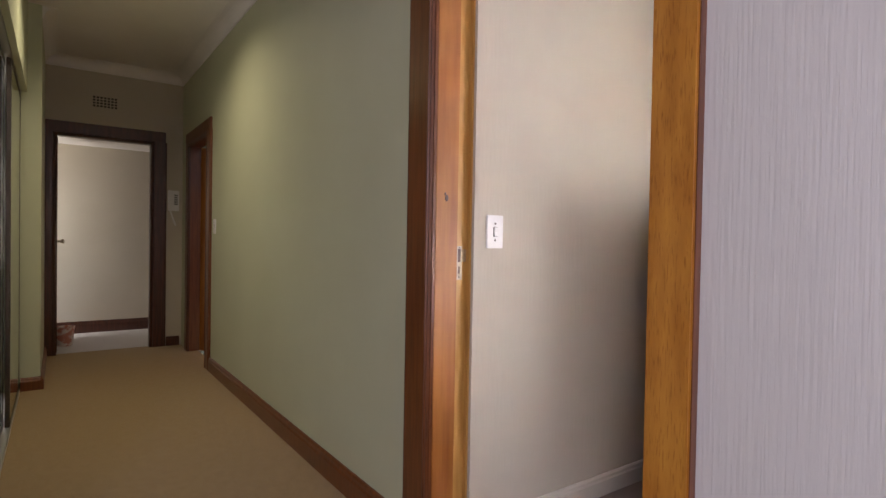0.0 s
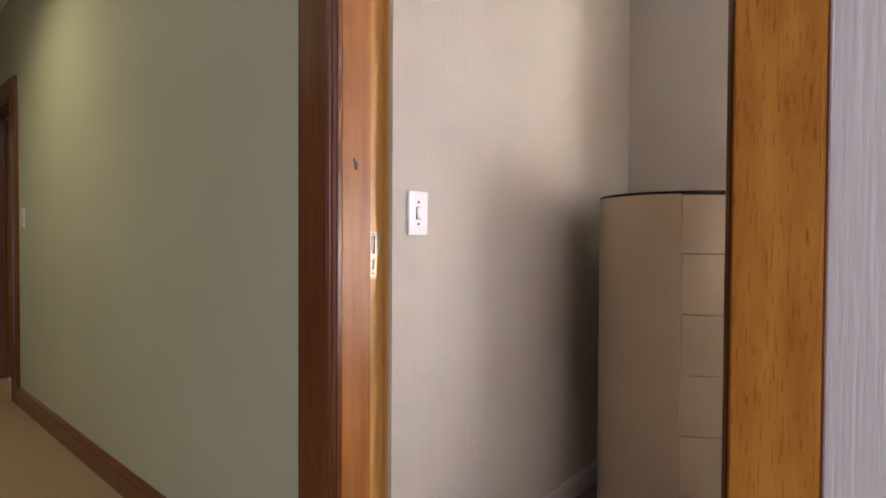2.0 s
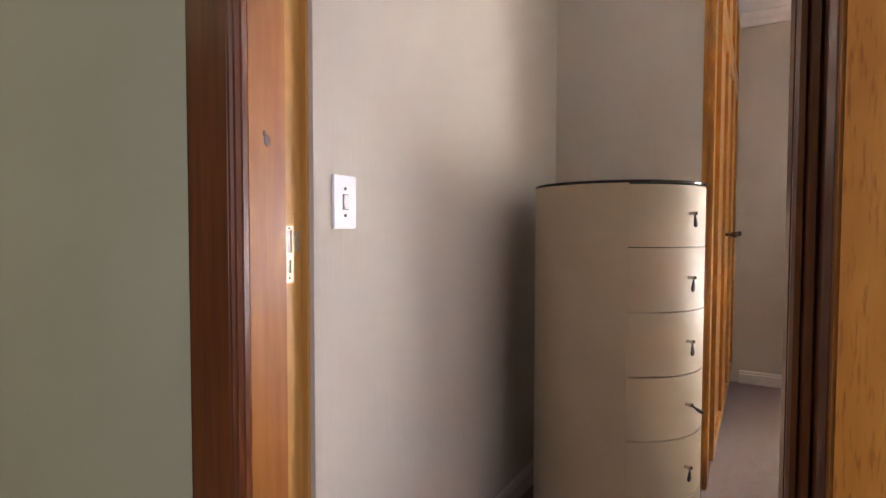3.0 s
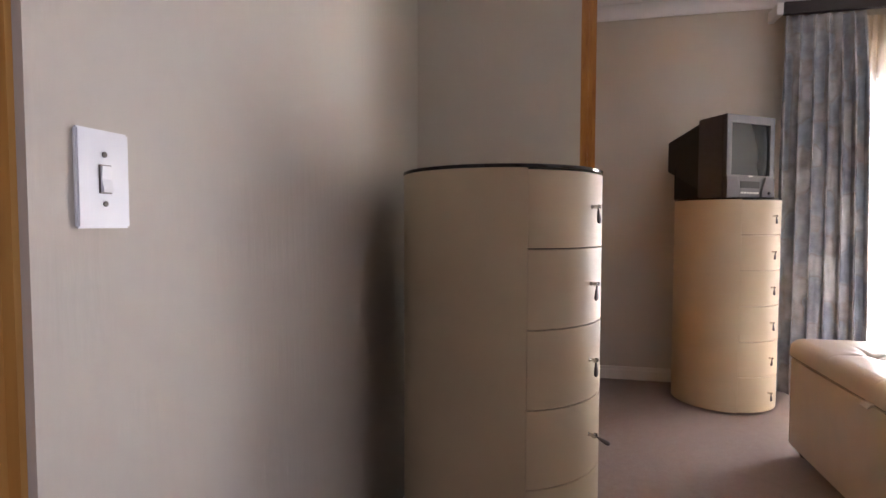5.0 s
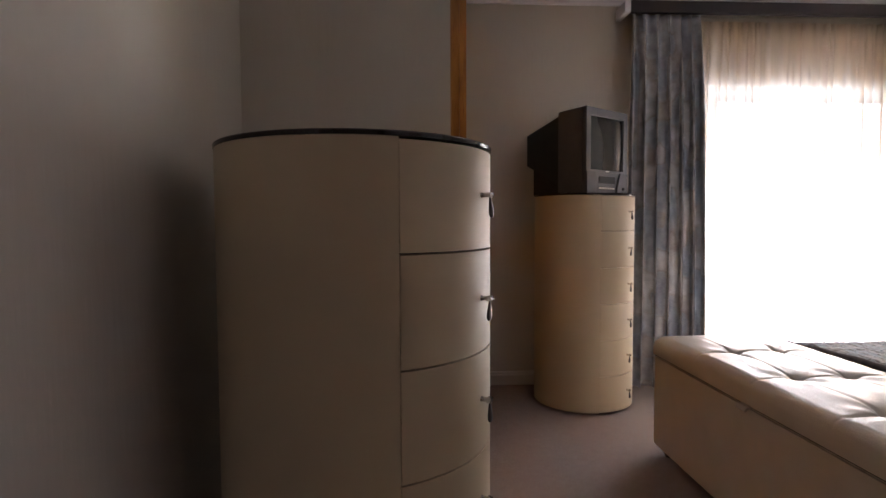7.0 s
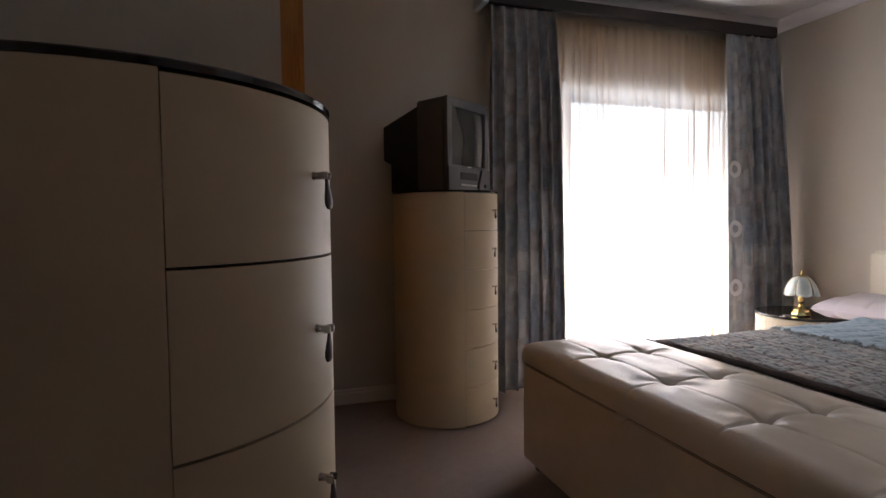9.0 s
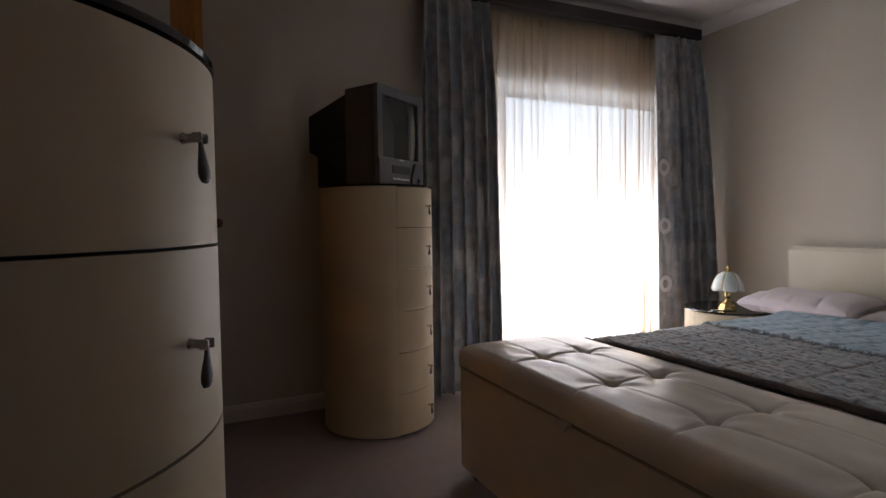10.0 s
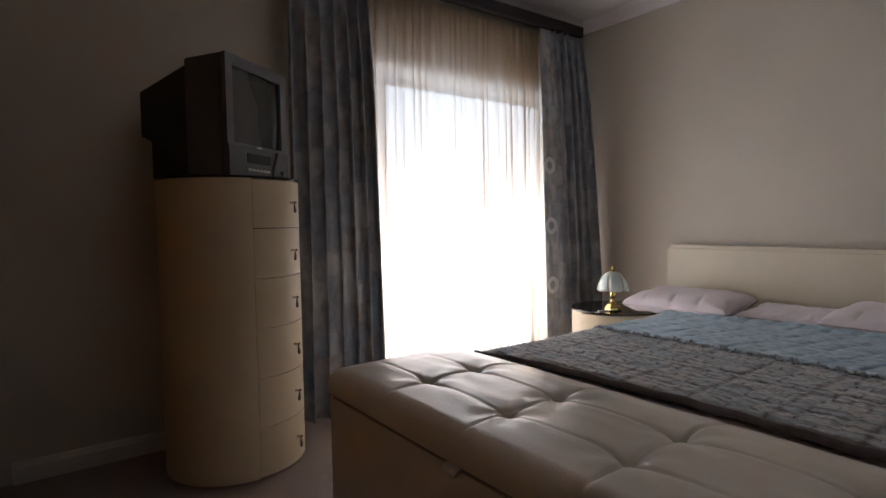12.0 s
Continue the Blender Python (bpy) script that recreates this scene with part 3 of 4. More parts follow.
def television():
    """Box television with a cassette slot; local x is the way it faces."""
    t = thing("television", "dark grey box television with cassette slot on a drawer tower", "television", (1.442, 3.128, H + 0.013), -54)
    W, T, F = 0.187, 0.447, 0.167
    zs0, zs1, ws = 0.125, 0.405, 0.150      # screen opening
    bm = bmesh.new()
    frustum(bm, (-0.026, -W + 0.006, W - 0.006, 0.006, T - 0.004), (F - 0.02, -W, W, 0.0, T))
    bmesh.ops.bevel(bm, geom=bm.edges[:], offset=0.006, segments=2, affect="EDGES")
    part("cabinet", bm, M["tv_plastic"], t, smooth=True)
    bm = bmesh.new()
    frustum(bm, (-0.31, -0.11, 0.11, 0.18, 0.355), (-0.024, -0.165, 0.165, 0.05, 0.425))
    box(bm, -0.25, -0.125, 0.0, -0.02, 0.125, 0.20, bevel=0.006)
    part("rear_housing", bm, M["tv_black"], t, "matt black rear housing")
    # bezel round the screen
    bm = bmesh.new()
    for b in ((F - 0.02, -W, zs1, F, W, T), (F - 0.02, -W, zs0 - 0.012, F, W, zs0), (F - 0.02, -W, zs0, F, -ws, zs1), (F - 0.02, ws, zs0, F, W, zs1)):
        box(bm, *b)
    part("bezel", bm, M["tv_bezel"], t)
    bm = bmesh.new()

    def tube(u, v):
        y, z = (u * 2 - 1), (v * 2 - 1)
        return (F - 0.003 - 0.006 * y * y - 0.005 * z * z, y * ws, zs0 + (zs1 - zs0) * v)
    grid_surface(bm, tube, 20, 16)
    part("screen", bm, M["tv_screen"], t, "grey curved glass screen", smooth=True)
    # lower front: two raised cheeks and a recessed deck with the slot
    for s in (-1, 1):
        bm = bmesh.new()
        extrude_profile(bm, [(s * (W), 0.0), (s * W, zs0 - 0.012), (s * 0.115, zs0 - 0.012), (s * 0.085, 0.035), (s * 0.085, 0.0)], "x", F - 0.02, F + 0.006)
        part("front_cheek", bm, M["tv_plastic"], t)
    part("deck", boxes((F - 0.02, -0.115, 0.0, F - 0.004, 0.115, zs0 - 0.012)), M["tv_bezel"], t)
    part("cassette_flap", boxes((F - 0.004, -0.075, 0.055, F - 0.001, 0.075, 0.092), bevel=0.001), M["tv_black"], t, "dark cassette slot flap")
    part("badge", boxes((F, -0.016, zs0 - 0.009, F + 0.001, 0.016, zs0 - 0.003)), M["alu_pale"], t, "small silver badge bar")
    for i in range(6):
        part("button", boxes((F - 0.004, -0.07 + i * 0.024, 0.025, F, -0.052 + i * 0.024, 0.034), bevel=0.001), M["alu_pale"], t, "small pale button")
    bm = bmesh.new()
    lathe(bm, [(0.009, 0), (0.009, 0.005), (0.007, 0.007)], 18)
    part("knob", bm, M["tv_black"], t, m=pose(F + 0.006, 0.14, 0.03, 0, 90, 0))
    return t


M["tv_bezel"] = mat("mid_grey_plastic", (0.105, 0.103, 0.113), (0.095, 0.093, 0.102), 0.42, scale=30)
television()


# bedroom door, folded right back against the wall on its hinges
bl = thing("door_leaf", "dark mahogany bedroom door folded back against the wall", "door", (0.838, 0.180, 0.006), 4)
part("panel", boxes((0.0, 0.0, 0, 0.80, 0.038, 2.02), bevel=0.003), M["wood_mahogany"], bl)
for z in (0.25, 1.75):
    bm = bmesh.new()
    lathe(bm, [(0.006, 0), (0.006, 0.09)], 12)
    part("hinge", bm, M["brass_dull"], bl, m=pose(-0.006, 0.006, z))
bm = bmesh.new()
lathe(bm, [(0.012, 0), (0.010, 0.03), (0.022, 0.04), (0.024, 0.052), (0.014, 0.06)], 18)
part("knob", bm, M["brass_dull"], bl, "worn brass knob", smooth=True, m=pose(0.74, 0.038, 0.98, -90, 0, 0))


# ---- built-in pine cupboard along the return wall ----
def cupboard():
    t = thing("built_in_cupboard", "golden pine built-in cupboard with panelled doors", "cupboard", (0.603, 0, 0))
    part("side_casing", boxes((0.0, 1.674, 0.0, 0.022, 1.727, BZ - 0.002), bevel=0.003), M["wood_gold"], t)
    part("front_casing", boxes((0.0222, 1.678, 0.0, 0.040, 1.772, BZ - 0.002), bevel=0.004), M["wood_gold"], t)
    part("carcass", boxes((-0.02, 1.782, 0.0, 0.028, WY - 0.002, BZ - 0.002)), M["wood_gold"], t)
    part("plinth", boxes((0.028, 1.774, 0.0, 0.034, WY - 0.002, 0.08)), M["wood_red"], t)

    def panel_door(y0, y1, z0, z1, knob_y, knob_z):
        s = 0.065
        d = part("cupboard_door", boxes((0.033, y0 + s - 0.004, z0 + s - 0.004, 0.042, y1 - s + 0.004, z1 - s + 0.004)), M["wood_gold"], t)
        for a, b in ((y0, y0 + s), (y1 - s, y1)):
            part("stile", boxes((0.032, a, z0, 0.056, b, z1), bevel=0.002), M["wood_gold"], d)
        for a, b in ((z0, z0 + s), (z1 - s, z1)):
            part("rail", boxes((0.0325, y0 + s, a, 0.0555, y1 - s, b), bevel=0.002), M["wood_gold"], d)
        if z0 > 1.5:
            return
        bm = bmesh.new()
        lathe(bm, [(0.008, 0), (0.007, 0.02), (0.0135, 0.032), (0.015, 0.042), (0.010, 0.05)], 18)
        part("knob", bm, M["wood_dark"], d, "dark round knob", smooth=True, m=pose(0.056, knob_y, knob_z, 0, 90, 0))
    ys = [1.776, 2.335, 2.895, 3.455]
    for k, (a, b) in enumerate(zip(ys, ys[1:])):
        ky = (b - 0.045) if k == 0 else (a + 0.045)
        panel_door(a + 0.002, b - 0.002, 0.085, 1.93, ky, 1.005)
        panel_door(a + 0.002, b - 0.002, 1.945, BZ - 0.01, ky, 2.02)


cupboard()


# ---- window wall: sliding glass door, sheer, curtains, pelmet ----
gd = tagged(new("window_1"), "bronze aluminium sliding glass door to the outside", "glass door", kind="structure")
gy = WY + 0.09
part("outer_frame", boxes((1.95, gy - 0.03, 0.0, 1.99, gy + 0.05, 1.875), (3.81, gy - 0.03, 0.0, 3.85, gy + 0.05, 1.875), (1.99, gy - 0.03, 1.868, 3.81, gy + 0.05, 1.875), (1.99, gy - 0.03, 0.0, 3.81, gy + 0.05, 0.03)), M["alu"], gd)
M["glass"] = mat("clear_glass", (1, 1, 1), (1, 1, 1), 0.0)
M["glass"].node_tree.nodes["Principled BSDF"].inputs["Transmission Weight"].default_value = 1.0
for x0, x1, dy in ((1.99, 2.46, 0.0), (2.41, 3.81, 0.03)):
    fr = part("leaf_frame", boxes((x0, gy - 0.012 + dy, 0.03, x0 + 0.05, gy + 0.012 + dy, 1.822), (x1 - 0.05, gy - 0.012 + dy, 0.03, x1, gy + 0.012 + dy, 1.822),
                                  (x0 + 0.05, gy - 0.012 + dy, 0.03, x1 - 0.05, gy + 0.012 + dy, 0.19), (x0 + 0.05, gy - 0.012 + dy, 1.802, x1 - 0.05, gy + 0.012 + dy, 1.822)), M["alu"], gd)
    pane = part("pane", boxes((x0 + 0.05, gy - 0.003 + dy, 0.19, x1 - 0.05, gy + 0.003 + dy, 1.802)), M["glass"], fr)
    pane.visible_shadow = False

pel = thing("pelmet", "dark stained wooden curtain pelmet board", "pelmet")
part("board", boxes((1.79, WY - 0.155, 2.267, 3.935, WY - 0.117, 2.337), bevel=0.004), M["pelmet"], pel)
part("end_bracket", boxes((1.752, WY - 0.157, 2.262, 1.788, WY - 0.0, 2.332), bevel=0.004), M["plastic_white"], pel, "white end bracket")
part("shelf", boxes((1.79, WY - 0.117, 2.317, 3.935, WY - 0.002, 2.337)), M["pelmet"], pel)


def fabric(name, col_nodes, translucency, transparency, through_tint=None):
    """Thin cloth: diffuse, light passing through it, and gaps of the weave."""
    m = bpy.data.materials.new(name)
    m.use_nodes = True
    nt = m.node_tree
    n, l = nt.nodes, nt.links
    n.remove(n["Principled BSDF"])
    out = n["Material Output"]
    colour = col_nodes(n, l)
    di, tr, tp = n.new("ShaderNodeBsdfDiffuse"), n.new("ShaderNodeBsdfTranslucent"), n.new("ShaderNodeBsdfTransparent")
    for b in (di, tr):
        l.new(colour, b.inputs["Color"])
    if through_tint:
        tn = n.new("ShaderNodeMix")
        tn.data_type = "RGBA"
        tn.inputs[0].default_value = 0.55
        tn.inputs[7].default_value = (*through_tint, 1)
        l.new(colour, tn.inputs[6])
        l.new(tn.outputs[2], tr.inputs["Color"])
    m1, m2 = n.new("ShaderNodeMixShader"), n.new("ShaderNodeMixShader")
    m1.inputs[0].default_value, m2.inputs[0].default_value = translucency, transparency
    l.new(di.outputs[0], m1.inputs[1])
    l.new(tr.outputs[0], m1.inputs[2])
    l.new(m1.outputs[0], m2.inputs[1])
    l.new(tp.outputs[0], m2.inputs[2])
    l.new(m2.outputs[0], out.inputs["Surface"])
    return m


def sheer_colour(n, l):
    tc, mp, no, ra = n.new("ShaderNodeTexCoord"), n.new("ShaderNodeMapping"), n.new("ShaderNodeTexNoise"), n.new("ShaderNodeValToRGB")
    mp.inputs["Scale"].default_value = (26, 26, 0.5)
    no.inputs["Scale"].default_value = 1.0
    l.new(tc.outputs["Object"], mp.inputs[0])
    l.new(mp.outputs[0], no.inputs["Vector"])
    ra.color_ramp.elements[0].color, ra.color_ramp.elements[1].color = (0.46, 0.30, 0.13, 1), (0.82, 0.60, 0.32, 1)
    l.new(no.outputs["Fac"], ra.inputs[0])
    return ra.outputs[0]


def curtain_colour(n, l):
    tc, mp = n.new("ShaderNodeTexCoord"), n.new("ShaderNodeMapping")
    l.new(tc.outputs["UV"], mp.inputs[0])
    mp.inputs["Scale"].default_value = (14.0, 17.0, 1)
    br = n.new("ShaderNodeTexVoronoi")
    br.distance, br.inputs["Scale"].default_value, br.inputs["Randomness"].default_value = "CHEBYCHEV", 1.0, 0.45
    br.feature, br.inputs["Smoothness"].default_value = "SMOOTH_F1", 0.7
    l.new(mp.outputs[0], br.inputs["Vector"])
    sep = n.new("ShaderNodeSeparateColor")
    l.new(br.outputs["Color"], sep.inputs[0])
    ra = n.new("ShaderNodeValToRGB")
    e = ra.color_ramp.elements
    e[0].position, e[0].color = 0.15, (0.335, 0.345, 0.375, 1)
    e[1].position, e[1].color = 0.85, (0.53, 0.525, 0.515, 1)
    for p, c in ((0.35, (0.385, 0.41, 0.44, 1)), (0.5, (0.39, 0.36, 0.342, 1)), (0.68, (0.488, 0.488, 0.494, 1))):
        x = e.new(p)
        x.color = c
    l.new(sep.outputs[0], ra.inputs[0])
    no = n.new("ShaderNodeTexNoise")
    no.inputs["Scale"].default_value, no.inputs["Detail"].default_value = 14.0, 5.0
    l.new(tc.outputs["Object"], no.inputs["Vector"])
    mi = n.new("ShaderNodeMix")
    mi.data_type, mi.blend_type = "RGBA", "SOFT_LIGHT"
    mi.inputs[0].default_value = 0.8
    l.new(ra.outputs[0], mi.inputs[6])
    l.new(no.outputs["Fac"], mi.inputs[7])
    return mi.outputs[2]


M["sheer"] = fabric("cream_sheer", sheer_colour, 0.62, 0.18, (0.92, 0.93, 1.0))
M["curtain"] = fabric("slate_patchwork_curtain", curtain_colour, 0.24, 0.0)


def curtain_point(u, v, x0, x1, bx0, bx1, y, folds, amp, seed, z0=0.012, z1=2.257, bulge=0.0, flat=False, uneven=0.0):
    """u across, v down from the rail; folds open out towards the hem."""
    s = v ** 0.7
    xa, xb = x0 + (bx0 - x0) * s, x1 + (bx1 - x1) * s
    ph = 2 * math.pi * folds * u + 0.8 * math.sin(5.1 * u + seed) + 0.25 * math.sin(3 * v + seed + 4 * u)
    if uneven:
        ph += uneven * (noise.noise((u * 14, v * 0.5, seed)) + 0.5 * noise.noise((u * 41, v * 0.9, seed + 3)))
        amp *= 0.55 + 0.9 * abs(noise.noise((u * 23, v * 0.8, seed + 8))) * 2
    k = (0.45 + 0.55 * min(1, v * 5)) * (1 if not flat else 0.10 + 0.90 * min(1, max(0, (u - 0.26) / 0.12)))
    fine = 0.35 * math.sin(2 * ph + seed) * (1 - min(1, v * 4))
    yy = y - bulge * s - amp * k * (math.sin(ph) + fine) * (0.85 + 0.3 * math.sin(7 * u + seed))
    return (xa + (xb - xa) * u + amp * 0.35 * k * math.cos(ph), yy, z1 + (z0 - z1) * v)


def drape(name, bm_args, nu, nv, material, parent, smooth=True, thickness=0.0):
    bm = bmesh.new()
    uv = bm.loops.layers.uv.new("UVMap")
    vs = grid_surface(bm, lambda u, v: curtain_point(u, v, **bm_args), nu, nv)
    where = {vs[i][j]: (i / nu, j / nv) for i in range(nu + 1) for j in range(nv + 1)}
    for f in bm.faces:
        for lp in f.loops:
            lp[uv].uv = where[lp.vert]
    o = part(name, bm, material, parent, smooth=smooth)
    if thickness:
        md = o.modifiers.new("thickness", "SOLIDIFY")
        md.thickness = thickness
    return o


sheer = thing("sheer_curtain", "cream sheer net curtain across the glass door", "curtain")
drape("net", dict(x0=1.86, x1=3.93, bx0=1.86, bx1=3.93, y=WY - 0.045, folds=36, amp=0.021, seed=1.0, z0=0.02, uneven=4.5), 620, 24, M["sheer"], sheer)

LEFT = dict(x0=1.80, x1=2.23, bx0=1.77, bx1=2.30, y=WY - 0.135, folds=6.5, amp=0.042, seed=2.0)
RIGHT = dict(x0=3.51, x1=3.915, bx0=3.51, bx1=4.09, y=WY - 0.135, folds=6.5, amp=0.050, seed=5.0, bulge=0.06, flat=True)
cl = thing("curtain", "slate blue and taupe patchwork curtain gathered beside the tower", "curtain", group="curtains")
drape("cloth", LEFT, 180, 40, M["curtain"], cl, thickness=0.004)
cr = thing("curtain", "slate blue patchwork curtain with pale ring motifs by the bed", "curtain", group="curtains")
drape("cloth", RIGHT, 180, 40, M["curtain"], cr, thickness=0.004)
def ring_colour(n, l):
    c = n.new("ShaderNodeRGB")
    c.outputs[0].default_value = (0.80, 0.79, 0.77, 1)
    return c.outputs[0]


M["ring"] = fabric("pale_ring_print", ring_colour, 0.45, 0.0)
for vz in (1.357, 0.957, 0.560):
    bm = bmesh.new()
    for r0, r1 in ((0.029, 0.058),):
        prev = None
        first = None
        for i in range(33):
            a = 2 * math.pi * i / 32
            pr = []
            for r in (r0, r1):
                v = (2.257 - (vz + r * math.sin(a))) / (2.257 - 0.012)
                u = 0.10 + r * math.cos(a) / 0.57
                p = Vector(curtain_point(u, v, **RIGHT))
                pr.append(bm.verts.new((p.x, p.y - 0.005, p.z)))
            if prev:
                bm.faces.new((prev[0], prev[1], pr[1], pr[0]))
            prev = pr
    part("ring_motif", bm, M["ring"], cr, "pale printed ring")


# ---- ottoman ----
OX0, OX1, OY0, OY1 = 1.558, 2.13, 0.46, 2.44
ott = thing("ottoman", "long cream leather storage ottoman with buttoned lid at the bed's foot", "ottoman", (0, 0, 0))
part("body", boxes((OX0 + 0.002, OY0 + 0.002, 0.035, OX1 - 0.002, OY1 - 0.002, 0.438), bevel=0.008), M["leather"], ott, smooth=True)
# dark sheet that paints in the shade between body and lid
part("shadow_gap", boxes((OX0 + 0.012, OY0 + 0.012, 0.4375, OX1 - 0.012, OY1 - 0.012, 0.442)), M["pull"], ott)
BY = [2.098, 1.760, 1.422, 1.084, 0.746]
BXS = [1.715, 1.895]


def lid_height(x, y):
    ex = min(x - OX0, OX1 - x)
    ey = min(y - OY0, OY1 - y)
    e = max(0.0, min(ex, ey))
    r = 0.045
    z = 0.478 + (math.sqrt(max(0, r * r - (r - min(e, r)) ** 2)) if e < r else r)
    z += 0.012 * min(1, e / 0.13)
    z -= 0.018 * max(0.0, min(1.0, (x - 1.94) / 0.17)) ** 1.5
    for b in BXS:
        d = abs(x - b)
        near = min(abs(y - c) for c in BY)
        z -= 0.008 * math.exp(-(d / 0.006) ** 2) * (0.25 + 0.65 * math.exp(-(near / 0.08) ** 2)) * min(1, ey / 0.08)
    for c in BY:
        d = abs(y - c)
        near = min(abs(x - b) for b in BXS)
        z -= 0.010 * math.exp(-(d / 0.0060) ** 2) * (0.55 + 0.45 * math.exp(-(near / 0.06) ** 2)) * min(1, ex / 0.05)
        for b in BXS:
            q = math.hypot(x - b, (y - c) * 0.8)
            z -= 0.017 * math.exp(-(q / 0.022) ** 2) + 0.007 * math.exp(-(q / 0.055) ** 2)
            ang = math.atan2(y - c, x - b)
            z += 0.0022 * math.sin(5 * ang + 9 * c + 4 * b) * math.exp(-((q - 0.06) / 0.035) ** 2)
    z += 0.003 * noise.noise((x * 6, y * 6, 0.3)) + 0.0012 * noise.noise((x * 22, y * 9, 1.3))
    return z


bm = bmesh.new()
nx, ny = 140, 480
vs = grid_surface(bm, lambda u, v: (OX0 + (OX1 - OX0) * u, OY0 + (OY1 - OY0) * v, lid_height(OX0 + (OX1 - OX0) * u, OY0 + (OY1 - OY0) * v)), nx, ny)
edge = [vs[i][0] for i in range(nx + 1)] + [vs[nx][j] for j in range(1, ny + 1)] + [vs[i][ny] for i in range(nx - 1, -1, -1)] + [vs[0][j] for j in range(ny - 1, 0, -1)]
low = [bm.verts.new((v.co.x, v.co.y, 0.4405)) for v in edge]
for i in range(len(edge)):
    k = (i + 1) % len(edge)
    bm.faces.new((edge[i], edge[k], low[k], low[i]))
lid = part("lid", bm, M["leather"], ott, "padded buttoned lid", smooth=True)
# dark strip along the front seam, shade put in as colour
bm = bmesh.new()
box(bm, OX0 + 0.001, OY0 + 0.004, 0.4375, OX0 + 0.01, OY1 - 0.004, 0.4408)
part("lid_seam_shade", bm, M["pull"], lid)
for b in BXS:
    for c in BY:
        bm = bmesh.new()
        lathe(bm, [(0.010, -0.004), (0.0115, 0.0), (0.0095, 0.004), (0.004, 0.006), (0.0005, 0.0063)], 18)
        part("button", bm, M["leather"], lid, smooth=True, m=pose(b, c, lid_height(b, c) + 0.002))
bm = bmesh.new()
extrude_profile(bm, [(OX0 + 0.004, 0.443), (OX0 - 0.012, 0.439), (OX0 - 0.022, 0.427), (OX0 - 0.020, 0.423), (OX0 - 0.008, 0.433), (OX0 + 0.004, 0.436)], "y", 1.745, 1.795)
part("pull_tab", bm, M["leather"], ott)
for x in (OX0 + 0.05, OX1 - 0.05):
    for y in (OY0 + 0.06, OY1 - 0.06):
        bm = bmesh.new()
        lathe(bm, [(0.018, 0.0), (0.022, 0.036)], 16)
        part("foot", bm, M["pull"], ott, m=pose(x, y, 0))


# ---- bed ----
BX0, BX1, BY0, BY1, BT = 2.155, 3.985, 0.55, 2.36, 0.503
bed = thing("bed", "double bed with wide cream leather headboard", "bed")
part("base", boxes((BX0 + 0.02, BY0 + 0.02, 0.05, BX1, BY1 - 0.02, 0.27), bevel=0.012), M["leather"], bed)
part("mattress", boxes((BX0 + 0.01, BY0 + 0.01, 0.272, BX1 - 0.005, BY1 - 0.01, BT - 0.034), bevel=0.03), M["pillow"], bed, "pale mattress")
bm = bmesh.new()
box(bm, 3.99, 0.2, 0.0, 4.095, 2.722, 0.828, bevel=0.022)
M["headboard"] = mat("cream_headboard_leather", (0.62, 0.555, 0.43), (0.59, 0.525, 0.40), 0.4, scale=5, bump=0.1, bscale=180)
hb = part("headboard", bm, M["headboard"], bed, smooth=True)
part("seam", boxes((3.9893, 1.858, 0.05, 3.9905, 1.860, 0.80)), M["headboard"], hb)
for x in (BX0 + 0.08, BX1 - 0.1):
    for y in (BY0 + 0.1, BY1 - 0.1):
        part("leg", boxes((x - 0.025, y - 0.025, 0.0, x + 0.025, y + 0.025, 0.05)), M["pull"], bed)


